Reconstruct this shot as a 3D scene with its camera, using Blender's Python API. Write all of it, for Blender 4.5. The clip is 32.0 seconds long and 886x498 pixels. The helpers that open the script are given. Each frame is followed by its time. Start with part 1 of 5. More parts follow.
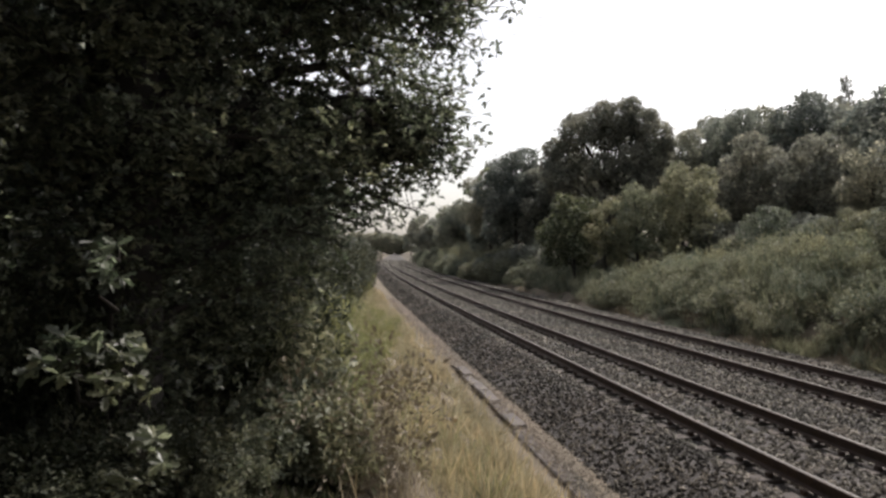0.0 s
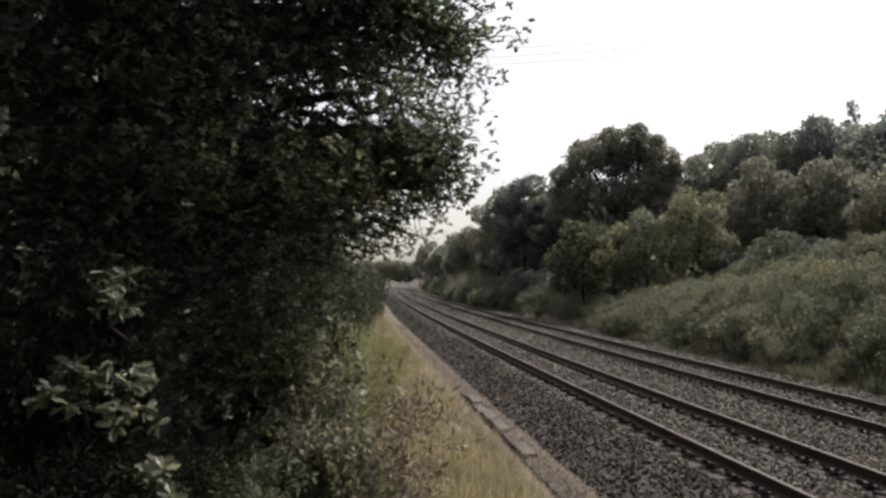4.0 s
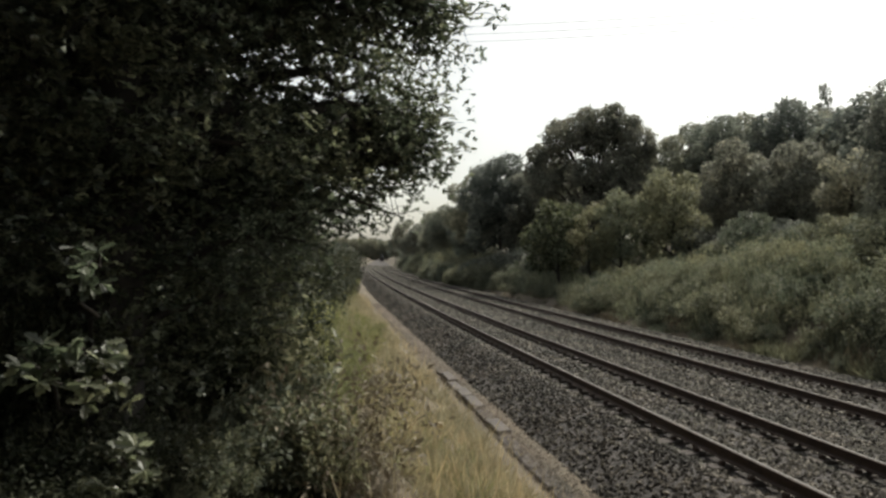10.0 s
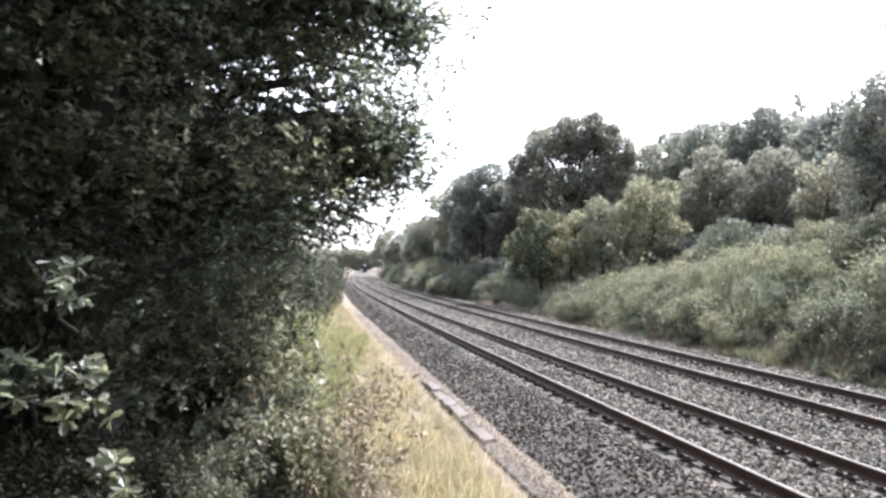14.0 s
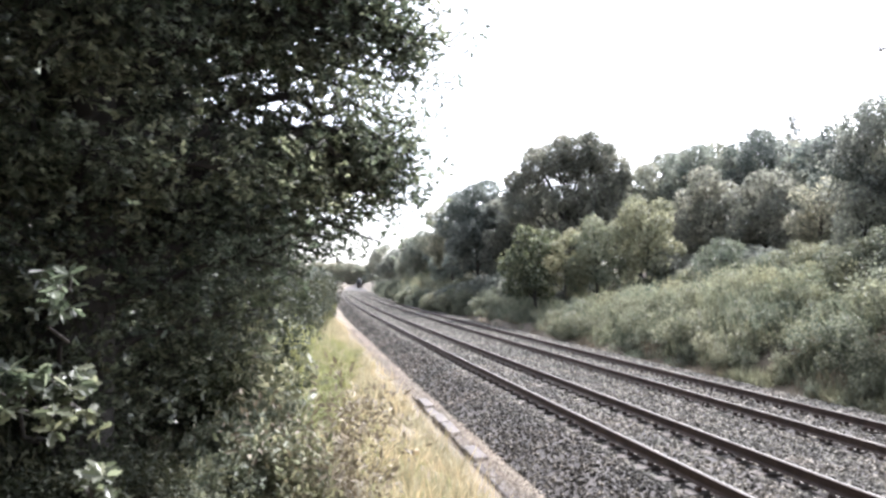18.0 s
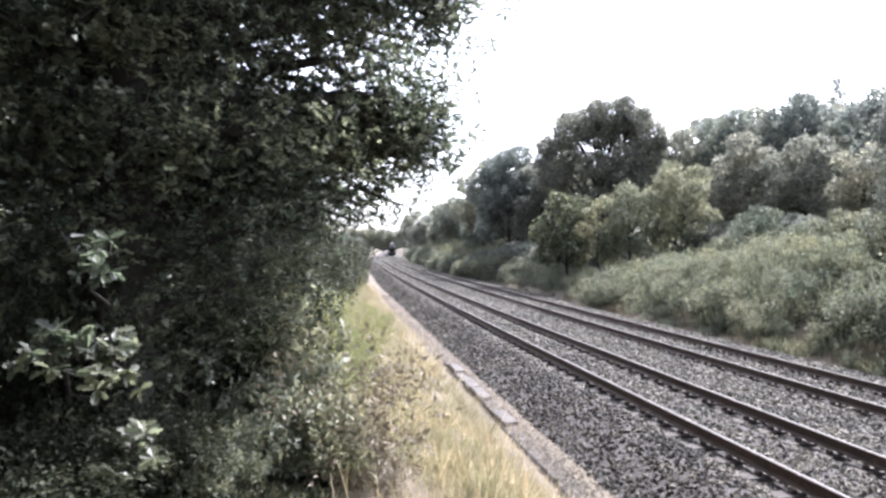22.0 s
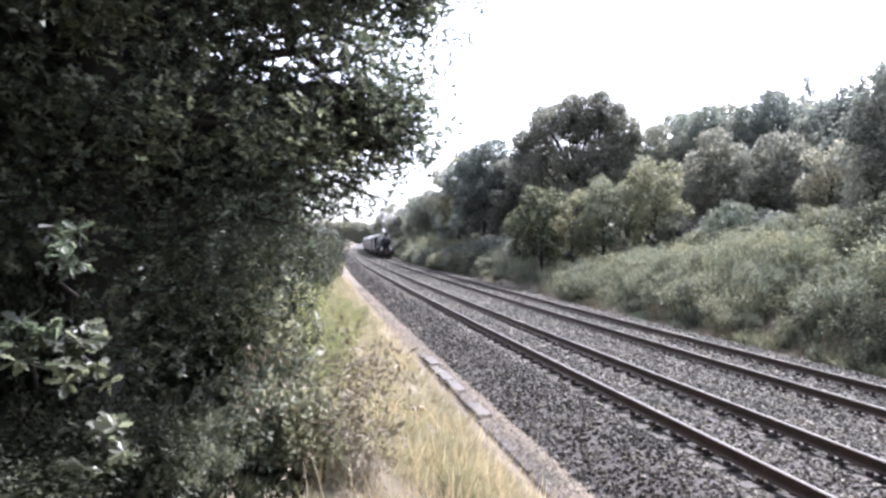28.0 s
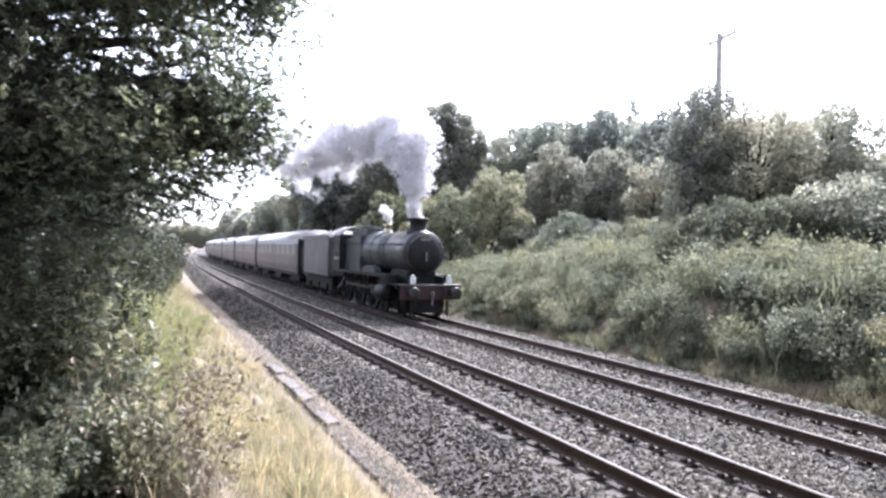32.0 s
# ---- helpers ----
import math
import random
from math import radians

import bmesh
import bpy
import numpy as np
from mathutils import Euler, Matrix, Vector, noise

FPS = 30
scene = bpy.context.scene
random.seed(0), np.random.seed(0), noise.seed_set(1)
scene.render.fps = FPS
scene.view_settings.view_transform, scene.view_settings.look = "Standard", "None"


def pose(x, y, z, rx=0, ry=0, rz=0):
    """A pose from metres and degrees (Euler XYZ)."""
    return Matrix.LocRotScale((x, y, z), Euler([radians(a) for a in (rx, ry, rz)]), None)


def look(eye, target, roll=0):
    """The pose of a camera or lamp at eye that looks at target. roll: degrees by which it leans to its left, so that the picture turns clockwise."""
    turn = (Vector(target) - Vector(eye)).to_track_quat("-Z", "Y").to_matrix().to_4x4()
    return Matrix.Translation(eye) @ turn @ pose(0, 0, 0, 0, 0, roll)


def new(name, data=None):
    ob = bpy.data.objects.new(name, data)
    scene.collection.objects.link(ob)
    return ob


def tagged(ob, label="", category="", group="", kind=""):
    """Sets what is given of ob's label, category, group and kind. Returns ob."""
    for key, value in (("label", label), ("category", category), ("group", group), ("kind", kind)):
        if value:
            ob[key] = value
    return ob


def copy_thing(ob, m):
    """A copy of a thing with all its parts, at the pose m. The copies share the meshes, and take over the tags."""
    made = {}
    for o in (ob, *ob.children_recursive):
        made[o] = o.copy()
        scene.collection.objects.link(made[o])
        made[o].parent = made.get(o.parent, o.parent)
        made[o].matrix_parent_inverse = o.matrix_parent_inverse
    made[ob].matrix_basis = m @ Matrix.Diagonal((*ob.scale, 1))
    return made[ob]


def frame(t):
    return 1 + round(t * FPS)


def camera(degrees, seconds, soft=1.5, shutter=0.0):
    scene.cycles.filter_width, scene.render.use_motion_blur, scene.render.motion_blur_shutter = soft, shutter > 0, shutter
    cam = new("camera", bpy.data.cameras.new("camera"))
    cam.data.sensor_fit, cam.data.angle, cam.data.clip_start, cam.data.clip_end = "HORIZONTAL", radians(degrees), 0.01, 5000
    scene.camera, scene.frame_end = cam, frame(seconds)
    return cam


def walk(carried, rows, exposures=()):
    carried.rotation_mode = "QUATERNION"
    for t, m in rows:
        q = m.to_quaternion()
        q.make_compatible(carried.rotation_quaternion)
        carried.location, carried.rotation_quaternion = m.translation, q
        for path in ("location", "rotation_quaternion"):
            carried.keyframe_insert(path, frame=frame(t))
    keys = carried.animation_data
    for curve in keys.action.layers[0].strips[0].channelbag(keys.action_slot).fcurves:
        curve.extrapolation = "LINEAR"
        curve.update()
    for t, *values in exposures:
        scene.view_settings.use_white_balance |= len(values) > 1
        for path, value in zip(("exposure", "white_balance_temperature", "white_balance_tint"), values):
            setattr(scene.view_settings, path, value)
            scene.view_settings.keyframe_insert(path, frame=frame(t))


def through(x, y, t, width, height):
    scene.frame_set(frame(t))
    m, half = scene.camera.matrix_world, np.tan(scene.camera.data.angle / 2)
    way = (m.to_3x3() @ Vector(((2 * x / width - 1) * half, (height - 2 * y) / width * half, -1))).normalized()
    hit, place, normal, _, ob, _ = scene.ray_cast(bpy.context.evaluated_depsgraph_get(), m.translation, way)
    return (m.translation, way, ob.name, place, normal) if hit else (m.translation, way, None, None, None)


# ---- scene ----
cam = camera(65.36, 32.0, soft=2.7)
EYE = 2.58
TURNS = [
    (0.0,90.22,0.23,-8.68), (0.5,90.07,0.51,-8.34), (1.0,90.64,0.33,-8.47), (1.5,91.14,0.37,-8.54), 
    (2.0,91.70,0.81,-8.66), (2.5,91.98,0.86,-8.72), (3.0,91.99,0.67,-8.42), (3.5,92.24,0.58,-8.06), 
    (5.5,92.85,0.88,-7.94), (6.0,93.00,1.13,-7.98), (6.5,93.25,1.56,-8.09), (7.0,93.60,1.71,-8.42), 
    (7.5,93.73,1.79,-8.69), (8.0,93.68,1.55,-8.71), (8.5,92.75,1.26,-10.51), (9.0,91.75,0.90,-11.29), 
    (9.5,90.46,0.71,-10.26), (10.0,90.67,0.26,-9.96), (10.5,91.19,1.05,-10.62), (11.0,90.92,0.95,-10.69), 
    (11.5,90.57,0.53,-10.86), (12.0,90.57,0.50,-10.84), (12.5,91.01,0.62,-11.34), (13.0,90.84,0.84,-11.29), 
    (13.5,91.19,1.02,-11.41), (14.0,91.44,1.02,-11.39), (14.5,91.59,1.05,-11.60), (16.5,92.60,0.45,-11.15), 
    (17.0,92.41,0.38,-11.30), (17.5,92.72,0.43,-11.72), (18.0,92.75,0.06,-11.85), (18.5,92.45,0.01,-11.96), 
    (19.0,92.57,-0.09,-12.62), (19.5,92.41,0.30,-12.24), (20.0,92.06,-0.30,-13.25), (20.5,90.02,-0.07,-13.36), 
    (21.0,91.04,-0.80,-11.67), (21.5,89.38,-0.63,-9.97), (22.0,89.96,-0.29,-9.26), (22.5,89.46,0.09,-9.51), 
    (23.0,89.66,0.47,-9.77), (23.5,88.68,-0.01,-10.04), (24.0,88.59,-0.41,-10.59), (24.5,89.01,-0.18,-10.56), 
    (25.0,89.46,-0.40,-10.37), (25.5,89.73,-0.50,-10.56), (27.5,89.07,-0.67,-11.24), (28.0,89.40,-0.63,-11.30), 
    (28.5,89.44,-0.44,-12.35), (29.0,88.99,-0.34,-12.53), (29.5,89.21,-0.63,-13.28), (30.0,89.49,-0.80,-14.21), 
    (30.5,89.67,-0.91,-15.14), (31.0,89.76,-0.92,-16.25), (31.5,89.97,-1.19,-18.81), (32.0,90.09,-1.11,-23.74), 
]
EXPOSURES = [(0.0, -0.03, 6750, 13), (3.0, -0.2, 6750, 13), (8.0, -0.38, 6750, 13), (9.0, -0.48, 6950, 6), (10.0, -0.26, 6950, 5), (10.5, -0.24, 6900, 6), (11.0, -0.13, 6750, 7),
             (12.0, 1.07, 6230, 14), (13.0, 1.54, 6080, 14), (20.0, 1.66, 5980, 14), (23.0, 1.54, 5830, 17), (27.0, 1.53, 5780, 18), (31.0, 1.64, 5830, 17),
             (32.0, 1.72, 5830, 17)]
walk(cam, [(t, pose(0, 0, EYE, rx, ry, rz)) for t, rx, ry, rz in TURNS], EXPOSURES)

# ---- world and sun ----
SUN_AZ, SUN_EL = 47.0, 51.0  # degrees from the line's direction to the right, and up
world = bpy.data.worlds.new("sky")
scene.world = world
world.use_nodes = True
wn, wl = world.node_tree.nodes, world.node_tree.links
sky = wn.new("ShaderNodeTexSky")
sky.sky_type, sky.sun_disc = "NISHITA", False
sky.sun_elevation, sky.sun_rotation = radians(SUN_EL), radians(SUN_AZ)
sky.air_density, sky.dust_density, sky.ozone_density = 1.0, 3.2, 1.0
wn["Background"].inputs["Strength"].default_value = 0.19
milky = wn.new("ShaderNodeHueSaturation")  # thin high cloud pales the blue
milky.inputs["Saturation"].default_value = 0.35
wl.new(sky.outputs["Color"], milky.inputs["Color"])
wl.new(milky.outputs["Color"], wn["Background"].inputs["Color"])
sun_data = bpy.data.lights.new("sun", "SUN")
sun_data.energy, sun_data.angle, sun_data.color = 4.4, radians(0.6), (1.0, 0.97, 0.93)
sun = new("sun", sun_data)
sun_dir = Vector((math.sin(radians(SUN_AZ)) * math.cos(radians(SUN_EL)),
                  math.cos(radians(SUN_AZ)) * math.cos(radians(SUN_EL)), math.sin(radians(SUN_EL))))
sun.matrix_world = look(sun_dir * 300, (0, 0, 0))


# ---- materials ----
def material(name):
    m = bpy.data.materials.new(name)
    m.use_nodes = True
    n, l = m.node_tree.nodes, m.node_tree.links
    return m, n, l, n["Principled BSDF"]


def ramp(n, l, fac, stops):
    r = n.new("ShaderNodeValToRGB")
    els = r.color_ramp.elements
    while len(els) < len(stops):
        els.new(0.5)
    for e, (p, c) in zip(els, stops):
        e.position, e.color = p, (*c, 1)
    l.new(fac, r.inputs["Fac"])
    return r.outputs["Color"]


def grain(n, l, scale, detail=4.0, rough=0.6, coord="Object"):
    tc = n.new("ShaderNodeTexCoord")
    t = n.new("ShaderNodeTexNoise")
    t.inputs["Scale"].default_value, t.inputs["Detail"].default_value, t.inputs["Roughness"].default_value = scale, detail, rough
    l.new(tc.outputs[coord], t.inputs["Vector"])
    return t.outputs["Fac"]


def mixed(n, l, a, b, fac, mode="MIX"):
    m = n.new("ShaderNodeMix")
    m.data_type, m.blend_type = "RGBA", mode
    for sock, v in ((m.inputs[0], fac), (m.inputs[6], a), (m.inputs[7], b)):
        if isinstance(v, bpy.types.NodeSocket):
            l.new(v, sock)
        elif isinstance(v, (int, float)):
            sock.default_value = v
        else:
            sock.default_value = (*v, 1)
    return m.outputs[2]


def bumped(n, l, bsdf, height, strength, distance):
    b = n.new("ShaderNodeBump")
    b.inputs["Strength"].default_value, b.inputs["Distance"].default_value = strength, distance
    l.new(height, b.inputs["Height"])
    l.new(b.outputs["Normal"], bsdf.inputs["Normal"])


def leaf_material(name, dark, mid, light, rough=0.42, through=0.3, spec=0.5, tint=(1.0, 1.02, 0.82)):
    """Leaves: a colour of their own each, a little light through them."""
    m, n, l, p = material(name)
    geo = n.new("ShaderNodeNewGeometry")
    info = n.new("ShaderNodeObjectInfo")
    col = ramp(n, l, geo.outputs["Random Per Island"], [(0.0, dark), (0.55, mid), (1.0, light)])
    patch = ramp(n, l, grain(n, l, 0.6, 2.0), [(0.3, (0.65, 0.7, 0.65)), (0.7, (1.25, 1.2, 1.1))])
    col = mixed(n, l, col, patch, 1.0, "MULTIPLY")
    tone = ramp(n, l, info.outputs["Random"], [(0.0, (0.8, 0.85, 0.85)), (1.0, (1.2, 1.12, 1.0))])
    col = mixed(n, l, col, tone, 1.0, "MULTIPLY")
    l.new(col, p.inputs["Base Color"])
    p.inputs["Roughness"].default_value = rough
    p.inputs["Specular IOR Level"].default_value = spec
    tr = n.new("ShaderNodeBsdfTranslucent")
    l.new(mixed(n, l, col, tint, 1.0, "MULTIPLY"), tr.inputs["Color"])
    mix = n.new("ShaderNodeMixShader")
    mix.inputs[0].default_value = through
    l.new(p.outputs[0], mix.inputs[1])
    l.new(tr.outputs[0], mix.inputs[2])
    l.new(mix.outputs[0], n["Material Output"].inputs["Surface"])
    return m


def solid(name, a, b, scale, rough=0.7, metal=0.0, bump=0.3, depth=0.01, spec=0.5):
    """A plain surface with grain at two scales."""
    m, n, l, p = material(name)
    g = grain(n, l, scale)
    big = grain(n, l, scale * 0.13, 2.0)
    col = mixed(n, l, ramp(n, l, g, [(0.3, a), (0.7, b)]), ramp(n, l, big, [(0.35, (0.78, 0.78, 0.78)), (0.65, (1.15, 1.12, 1.08))]), 1.0, "MULTIPLY")
    l.new(col, p.inputs["Base Color"])
    p.inputs["Roughness"].default_value, p.inputs["Metallic"].default_value = rough, metal
    p.inputs["Specular IOR Level"].default_value = spec
    if bump:
        bumped(n, l, p, g, bump, depth)
    return m


OAK = leaf_material("oak_leaves", (0.048, 0.059, 0.045), (0.122, 0.143, 0.111), (0.34, 0.365, 0.305), 0.46, 0.58, 1.0, (0.98, 1.03, 0.94))
HEDGE = leaf_material("hedge_leaves", (0.055, 0.064, 0.04), (0.115, 0.127, 0.083), (0.33, 0.34, 0.26), 0.55, 0.42, 0.35, (1.0, 1.0, 0.85))
PALEBUSH = leaf_material("pale_bush_leaves", (0.11, 0.12, 0.092), (0.21, 0.222, 0.178), (0.44, 0.448, 0.385), 0.55, 0.45, 0.35, (1.0, 1.0, 0.88))
# hedge leaves again, darkened in colour to stand in for the oak's shade
SHADEHEDGE = leaf_material("shade_dark_hedge_leaves", (0.021, 0.026, 0.018), (0.046, 0.054, 0.036), (0.120, 0.126, 0.096), 0.6, 0.3, 0.25, (1.0, 1.0, 0.88))
DRYLEAF = leaf_material("dead_stems", (0.17, 0.14, 0.12), (0.26, 0.222, 0.195), (0.38, 0.335, 0.3), 0.6, 0.25)
BRAMBLE = leaf_material("bramble_leaves", (0.097, 0.106, 0.085), (0.186, 0.198, 0.162), (0.329, 0.341, 0.289), 0.5, 0.5, 0.5, (1.0, 1.0, 0.92))
FERN = leaf_material("bank_weeds", (0.124, 0.132, 0.101), (0.222, 0.231, 0.176), (0.355, 0.364, 0.285), 0.55, 0.46, 0.4, (1.0, 1.0, 0.92))
# leaves of the wood: colours lifted and greyed to stand in for haze
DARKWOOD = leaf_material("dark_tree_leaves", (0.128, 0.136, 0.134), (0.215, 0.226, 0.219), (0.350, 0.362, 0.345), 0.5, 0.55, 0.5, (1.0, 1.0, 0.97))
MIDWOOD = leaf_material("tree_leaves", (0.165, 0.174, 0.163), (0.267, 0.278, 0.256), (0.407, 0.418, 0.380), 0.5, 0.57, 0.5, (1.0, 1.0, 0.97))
YELLOW = leaf_material("yellow_green_leaves", (0.153, 0.16, 0.12), (0.235, 0.243, 0.187), (0.345, 0.354, 0.28), 0.5, 0.5, 0.5, (1.0, 1.0, 0.94))
GRASS = leaf_material("dry_grass", (0.32, 0.276, 0.212), (0.475, 0.418, 0.328), (0.64, 0.58, 0.48), 0.6, 0.36, 0.4, (1.0, 0.98, 0.88))
GREENGRASS = leaf_material("green_grass", (0.175, 0.183, 0.105), (0.27, 0.28, 0.168), (0.40, 0.40, 0.255), 0.6, 0.42)
BARK = solid("bark", (0.018, 0.0155, 0.013), (0.042, 0.036, 0.03), 9.0, 0.9, 0, 0.8, 0.03)
EARTH = solid("earth", (0.085, 0.07, 0.05), (0.16, 0.132, 0.095), 3.0, 0.95, 0, 0.6, 0.05)
STONE = leaf_material("ballast_stones", (0.034, 0.03, 0.0285), (0.09, 0.082, 0.077), (0.27, 0.252, 0.24), 0.75, 0.0, 0.35)
OLDSTONE = leaf_material("dirty_ballast_stones", (0.02, 0.0165, 0.0152), (0.052, 0.0445, 0.041), (0.21, 0.187, 0.175), 0.8, 0.0, 0.3)
BALLAST = solid("ballast_bed", (0.018, 0.0155, 0.0145), (0.085, 0.075, 0.07), 14.0, 0.9, 0, 1.0, 0.06)
RUST = solid("rusty_rail_side", (0.035, 0.022, 0.017), (0.075, 0.048, 0.036), 30.0, 0.85, 0, 0.3, 0.003)
SHINE = solid("worn_rail_top", (0.075, 0.068, 0.064), (0.12, 0.11, 0.104), 20.0, 0.7, 0.2, 0.05, 0.001)
SLEEPER = solid("rust_stained_concrete", (0.05, 0.041, 0.037), (0.10, 0.085, 0.077), 12.0, 0.9, 0, 0.4, 0.01)
CONCRETE = solid("dirty_concrete", (0.075, 0.066, 0.062), (0.14, 0.125, 0.118), 8.0, 0.9, 0, 0.5, 0.01)
CHIPS = leaf_material("gravel_chips", (0.12, 0.104, 0.102), (0.20, 0.177, 0.174), (0.33, 0.30, 0.295), 0.85, 0.0, 0.3)
POLEWOOD = solid("weathered_pole_wood", (0.26, 0.245, 0.23), (0.42, 0.40, 0.375), 14.0, 0.85, 0, 0.4, 0.01)
WIRE = solid("wire", (0.22, 0.22, 0.22), (0.3, 0.3, 0.3), 20.0, 0.6, 0.3, 0)


# ---- mesh helpers ----
def mesh_np(name, verts, faces, mats, smooth=False, mat_ids=None):
    """A mesh from arrays: faces is (n, k), all with k corners."""
    me = bpy.data.meshes.new(name)
    verts, faces = np.asarray(verts, np.float32), np.asarray(faces, np.int32)
    k = faces.shape[1]
    me.vertices.add(len(verts))
    me.vertices.foreach_set("co", verts.ravel())
    me.loops.add(faces.size)
    me.loops.foreach_set("vertex_index", faces.ravel())
    me.polygons.add(len(faces))
    me.polygons.foreach_set("loop_start", np.arange(len(faces), dtype=np.int32) * k)
    if mat_ids is not None:
        me.polygons.foreach_set("material_index", np.asarray(mat_ids, np.int32))
    me.polygons.foreach_set("use_smooth", np.full(len(faces), smooth))
    me.update(calc_edges=True)
    me.validate()
    for m in (mats if isinstance(mats, (list, tuple)) else [mats]):
        me.materials.append(m)
    return me


def part(name, bm, mat, parent=None, label="", smooth=False):
    """Links a bmesh as one mesh object under a thing or a part."""
    me = bpy.data.meshes.new(name)
    bmesh.ops.recalc_face_normals(bm, faces=bm.faces[:])
    bm.to_mesh(me)
    bm.free()
    me.materials.append(mat)
    if smooth:
        me.polygons.foreach_set("use_smooth", np.full(len(me.polygons), True))
    ob = new(name, me)
    if parent:
        ob.parent = parent
    return tagged(ob, label)


def under(name, me, parent, label=""):
    ob = new(name, me)
    ob.parent = parent
    return tagged(ob, label)


def thing(name, label, category, m=None, group="", kind=""):
    ob = new(name)
    ob.empty_display_size = 0.2
    if m is not None:
        ob.matrix_basis = m
    return tagged(ob, label, category, group, kind)


def box_bm(x0, x1, y0, y1, z0, z1, bevel=0.0, bm=None):
    bm = bm or bmesh.new()
    r = bmesh.ops.create_cube(bm, size=1.0)
    for v in r["verts"]:
        v.co = Vector(((x0 + x1) / 2 + v.co.x * (x1 - x0), (y0 + y1) / 2 + v.co.y * (y1 - y0), (z0 + z1) / 2 + v.co.z * (z1 - z0)))
    if bevel:
        es = list({e for v in r["verts"] for e in v.link_edges})
        bmesh.ops.bevel(bm, geom=es, offset=bevel, segments=2, affect="EDGES")
    return bm


def lathe_bm(profile, axis, seg=24, bm=None, at=(0, 0, 0), close=True):
    """Turned shape: profile of (radius, distance along the axis)."""
    bm = bm or bmesh.new()
    rings = []
    for r, d in profile:
        ring = []
        for i in range(seg):
            a = 2 * math.pi * i / seg
            c, s = r * math.cos(a), r * math.sin(a)
            co = {"x": (d, c, s), "y": (c, d, s), "z": (c, s, d)}[axis]
            ring.append(bm.verts.new((co[0] + at[0], co[1] + at[1], co[2] + at[2])))
        rings.append(ring)
    for a, b in zip(rings, rings[1:]):
        for i in range(seg):
            bm.faces.new((a[i], a[(i + 1) % seg], b[(i + 1) % seg], b[i]))
    if close:
        bm.faces.new(rings[0])
        bm.faces.new(rings[-1])
    return bm


def tube_np(points, radii, seg=7):
    """A bent, tapering tube through points."""
    P = np.array(points, float)
    T = np.gradient(P, axis=0)
    T /= np.linalg.norm(T, axis=1)[:, None] + 1e-9
    up = np.where(np.abs(T[:, 2:3]) > 0.9, [[1.0, 0, 0]], [[0, 0, 1.0]])
    A = np.cross(T, up)
    A /= np.linalg.norm(A, axis=1)[:, None] + 1e-9
    B = np.cross(T, A)
    ang = np.linspace(0, 2 * np.pi, seg, endpoint=False)
    V = P[:, None] + np.array(radii)[:, None, None] * (np.cos(ang)[None, :, None] * A[:, None] + np.sin(ang)[None, :, None] * B[:, None])
    V = V.reshape(-1, 3)
    F = [(i * seg + j, i * seg + (j + 1) % seg, (i + 1) * seg + (j + 1) % seg, (i + 1) * seg + j)
         for i in range(len(P) - 1) for j in range(seg)]
    return V, np.array(F)


def join_np(pieces):
    V, F, o = [], [], 0
    for v, f in pieces:
        V.append(v)
        F.append(f + o)
        o += len(v)
    return np.concatenate(V), np.concatenate(F)


def swept(profile, ys, shift, closed=False):
    """A profile of (offset, height) carried along the line over the rows ys."""
    n = len(profile)
    O, Z = np.array([p[0] for p in profile]), np.array([p[1] for p in profile])
    V = np.stack([np.stack([O + shift(y), np.full(n, y), Z], 1) for y in ys]).reshape(-1, 3)
    k = n if closed else n - 1
    F = [(i * n + j, i * n + (j + 1) % n, (i + 1) * n + (j + 1) % n, (i + 1) * n + j) for i in range(len(ys) - 1) for j in range(k)]
    return V, np.array(F)


# ---- the line: it bends to the right and runs on straight ----
BEND, BEND_END = 0.00019, 220.0


def line_x(y):
    y = np.asarray(y, float)
    e = np.minimum(y, BEND_END)
    return BEND * e * e + 2 * BEND * BEND_END * np.maximum(y - BEND_END, 0)


RAIL_A, GAUGE, SIX = 5.351, 1.505, 2.64
FAR_RAIL = RAIL_A + GAUGE + SIX
FAR_MID = FAR_RAIL + GAUGE / 2
FAR_Z = -0.127

# heights of the ground across the line
G_O = np.array([-1500, -200, -60, -25, -8, -3, -1.2, 0, 1.0, 2.0, 2.5, 2.72, 2.85, 3.2, 4.0, 12.9, 13.6, 14.4, 15.7, 17.0, 19.0, 25, 40, 80, 200, 1500])
G_Z = np.array([6, 4, 3, 2.2, 1.5, 1.1, 0.9, 0.6, 0.25, -0.08, -0.30, -0.46, -0.43, -0.46, -0.6, -0.6, -0.5, 0.1, 1.1, 1.75, 2.1, 2.6, 3.6, 7, 11, 14])


def ground_z(x, y):
    o = np.asarray(x) - line_x(y)
    return np.interp(o, G_O, G_Z) * bank_dip(o, y)


def bank_dip(o, y):
    """The bank is lower for a stretch under the big trees."""
    y = np.asarray(y, float)
    dip = 0.6 * np.clip((y - 25) / 11, 0, 1) * np.clip((66 - y) / 10, 0, 1)
    return np.where(np.asarray(o) > 13.6, 1 - dip * np.clip((26 - np.asarray(o)) / 6, 0, 1), 1.0)


rng = np.random.default_rng(7)


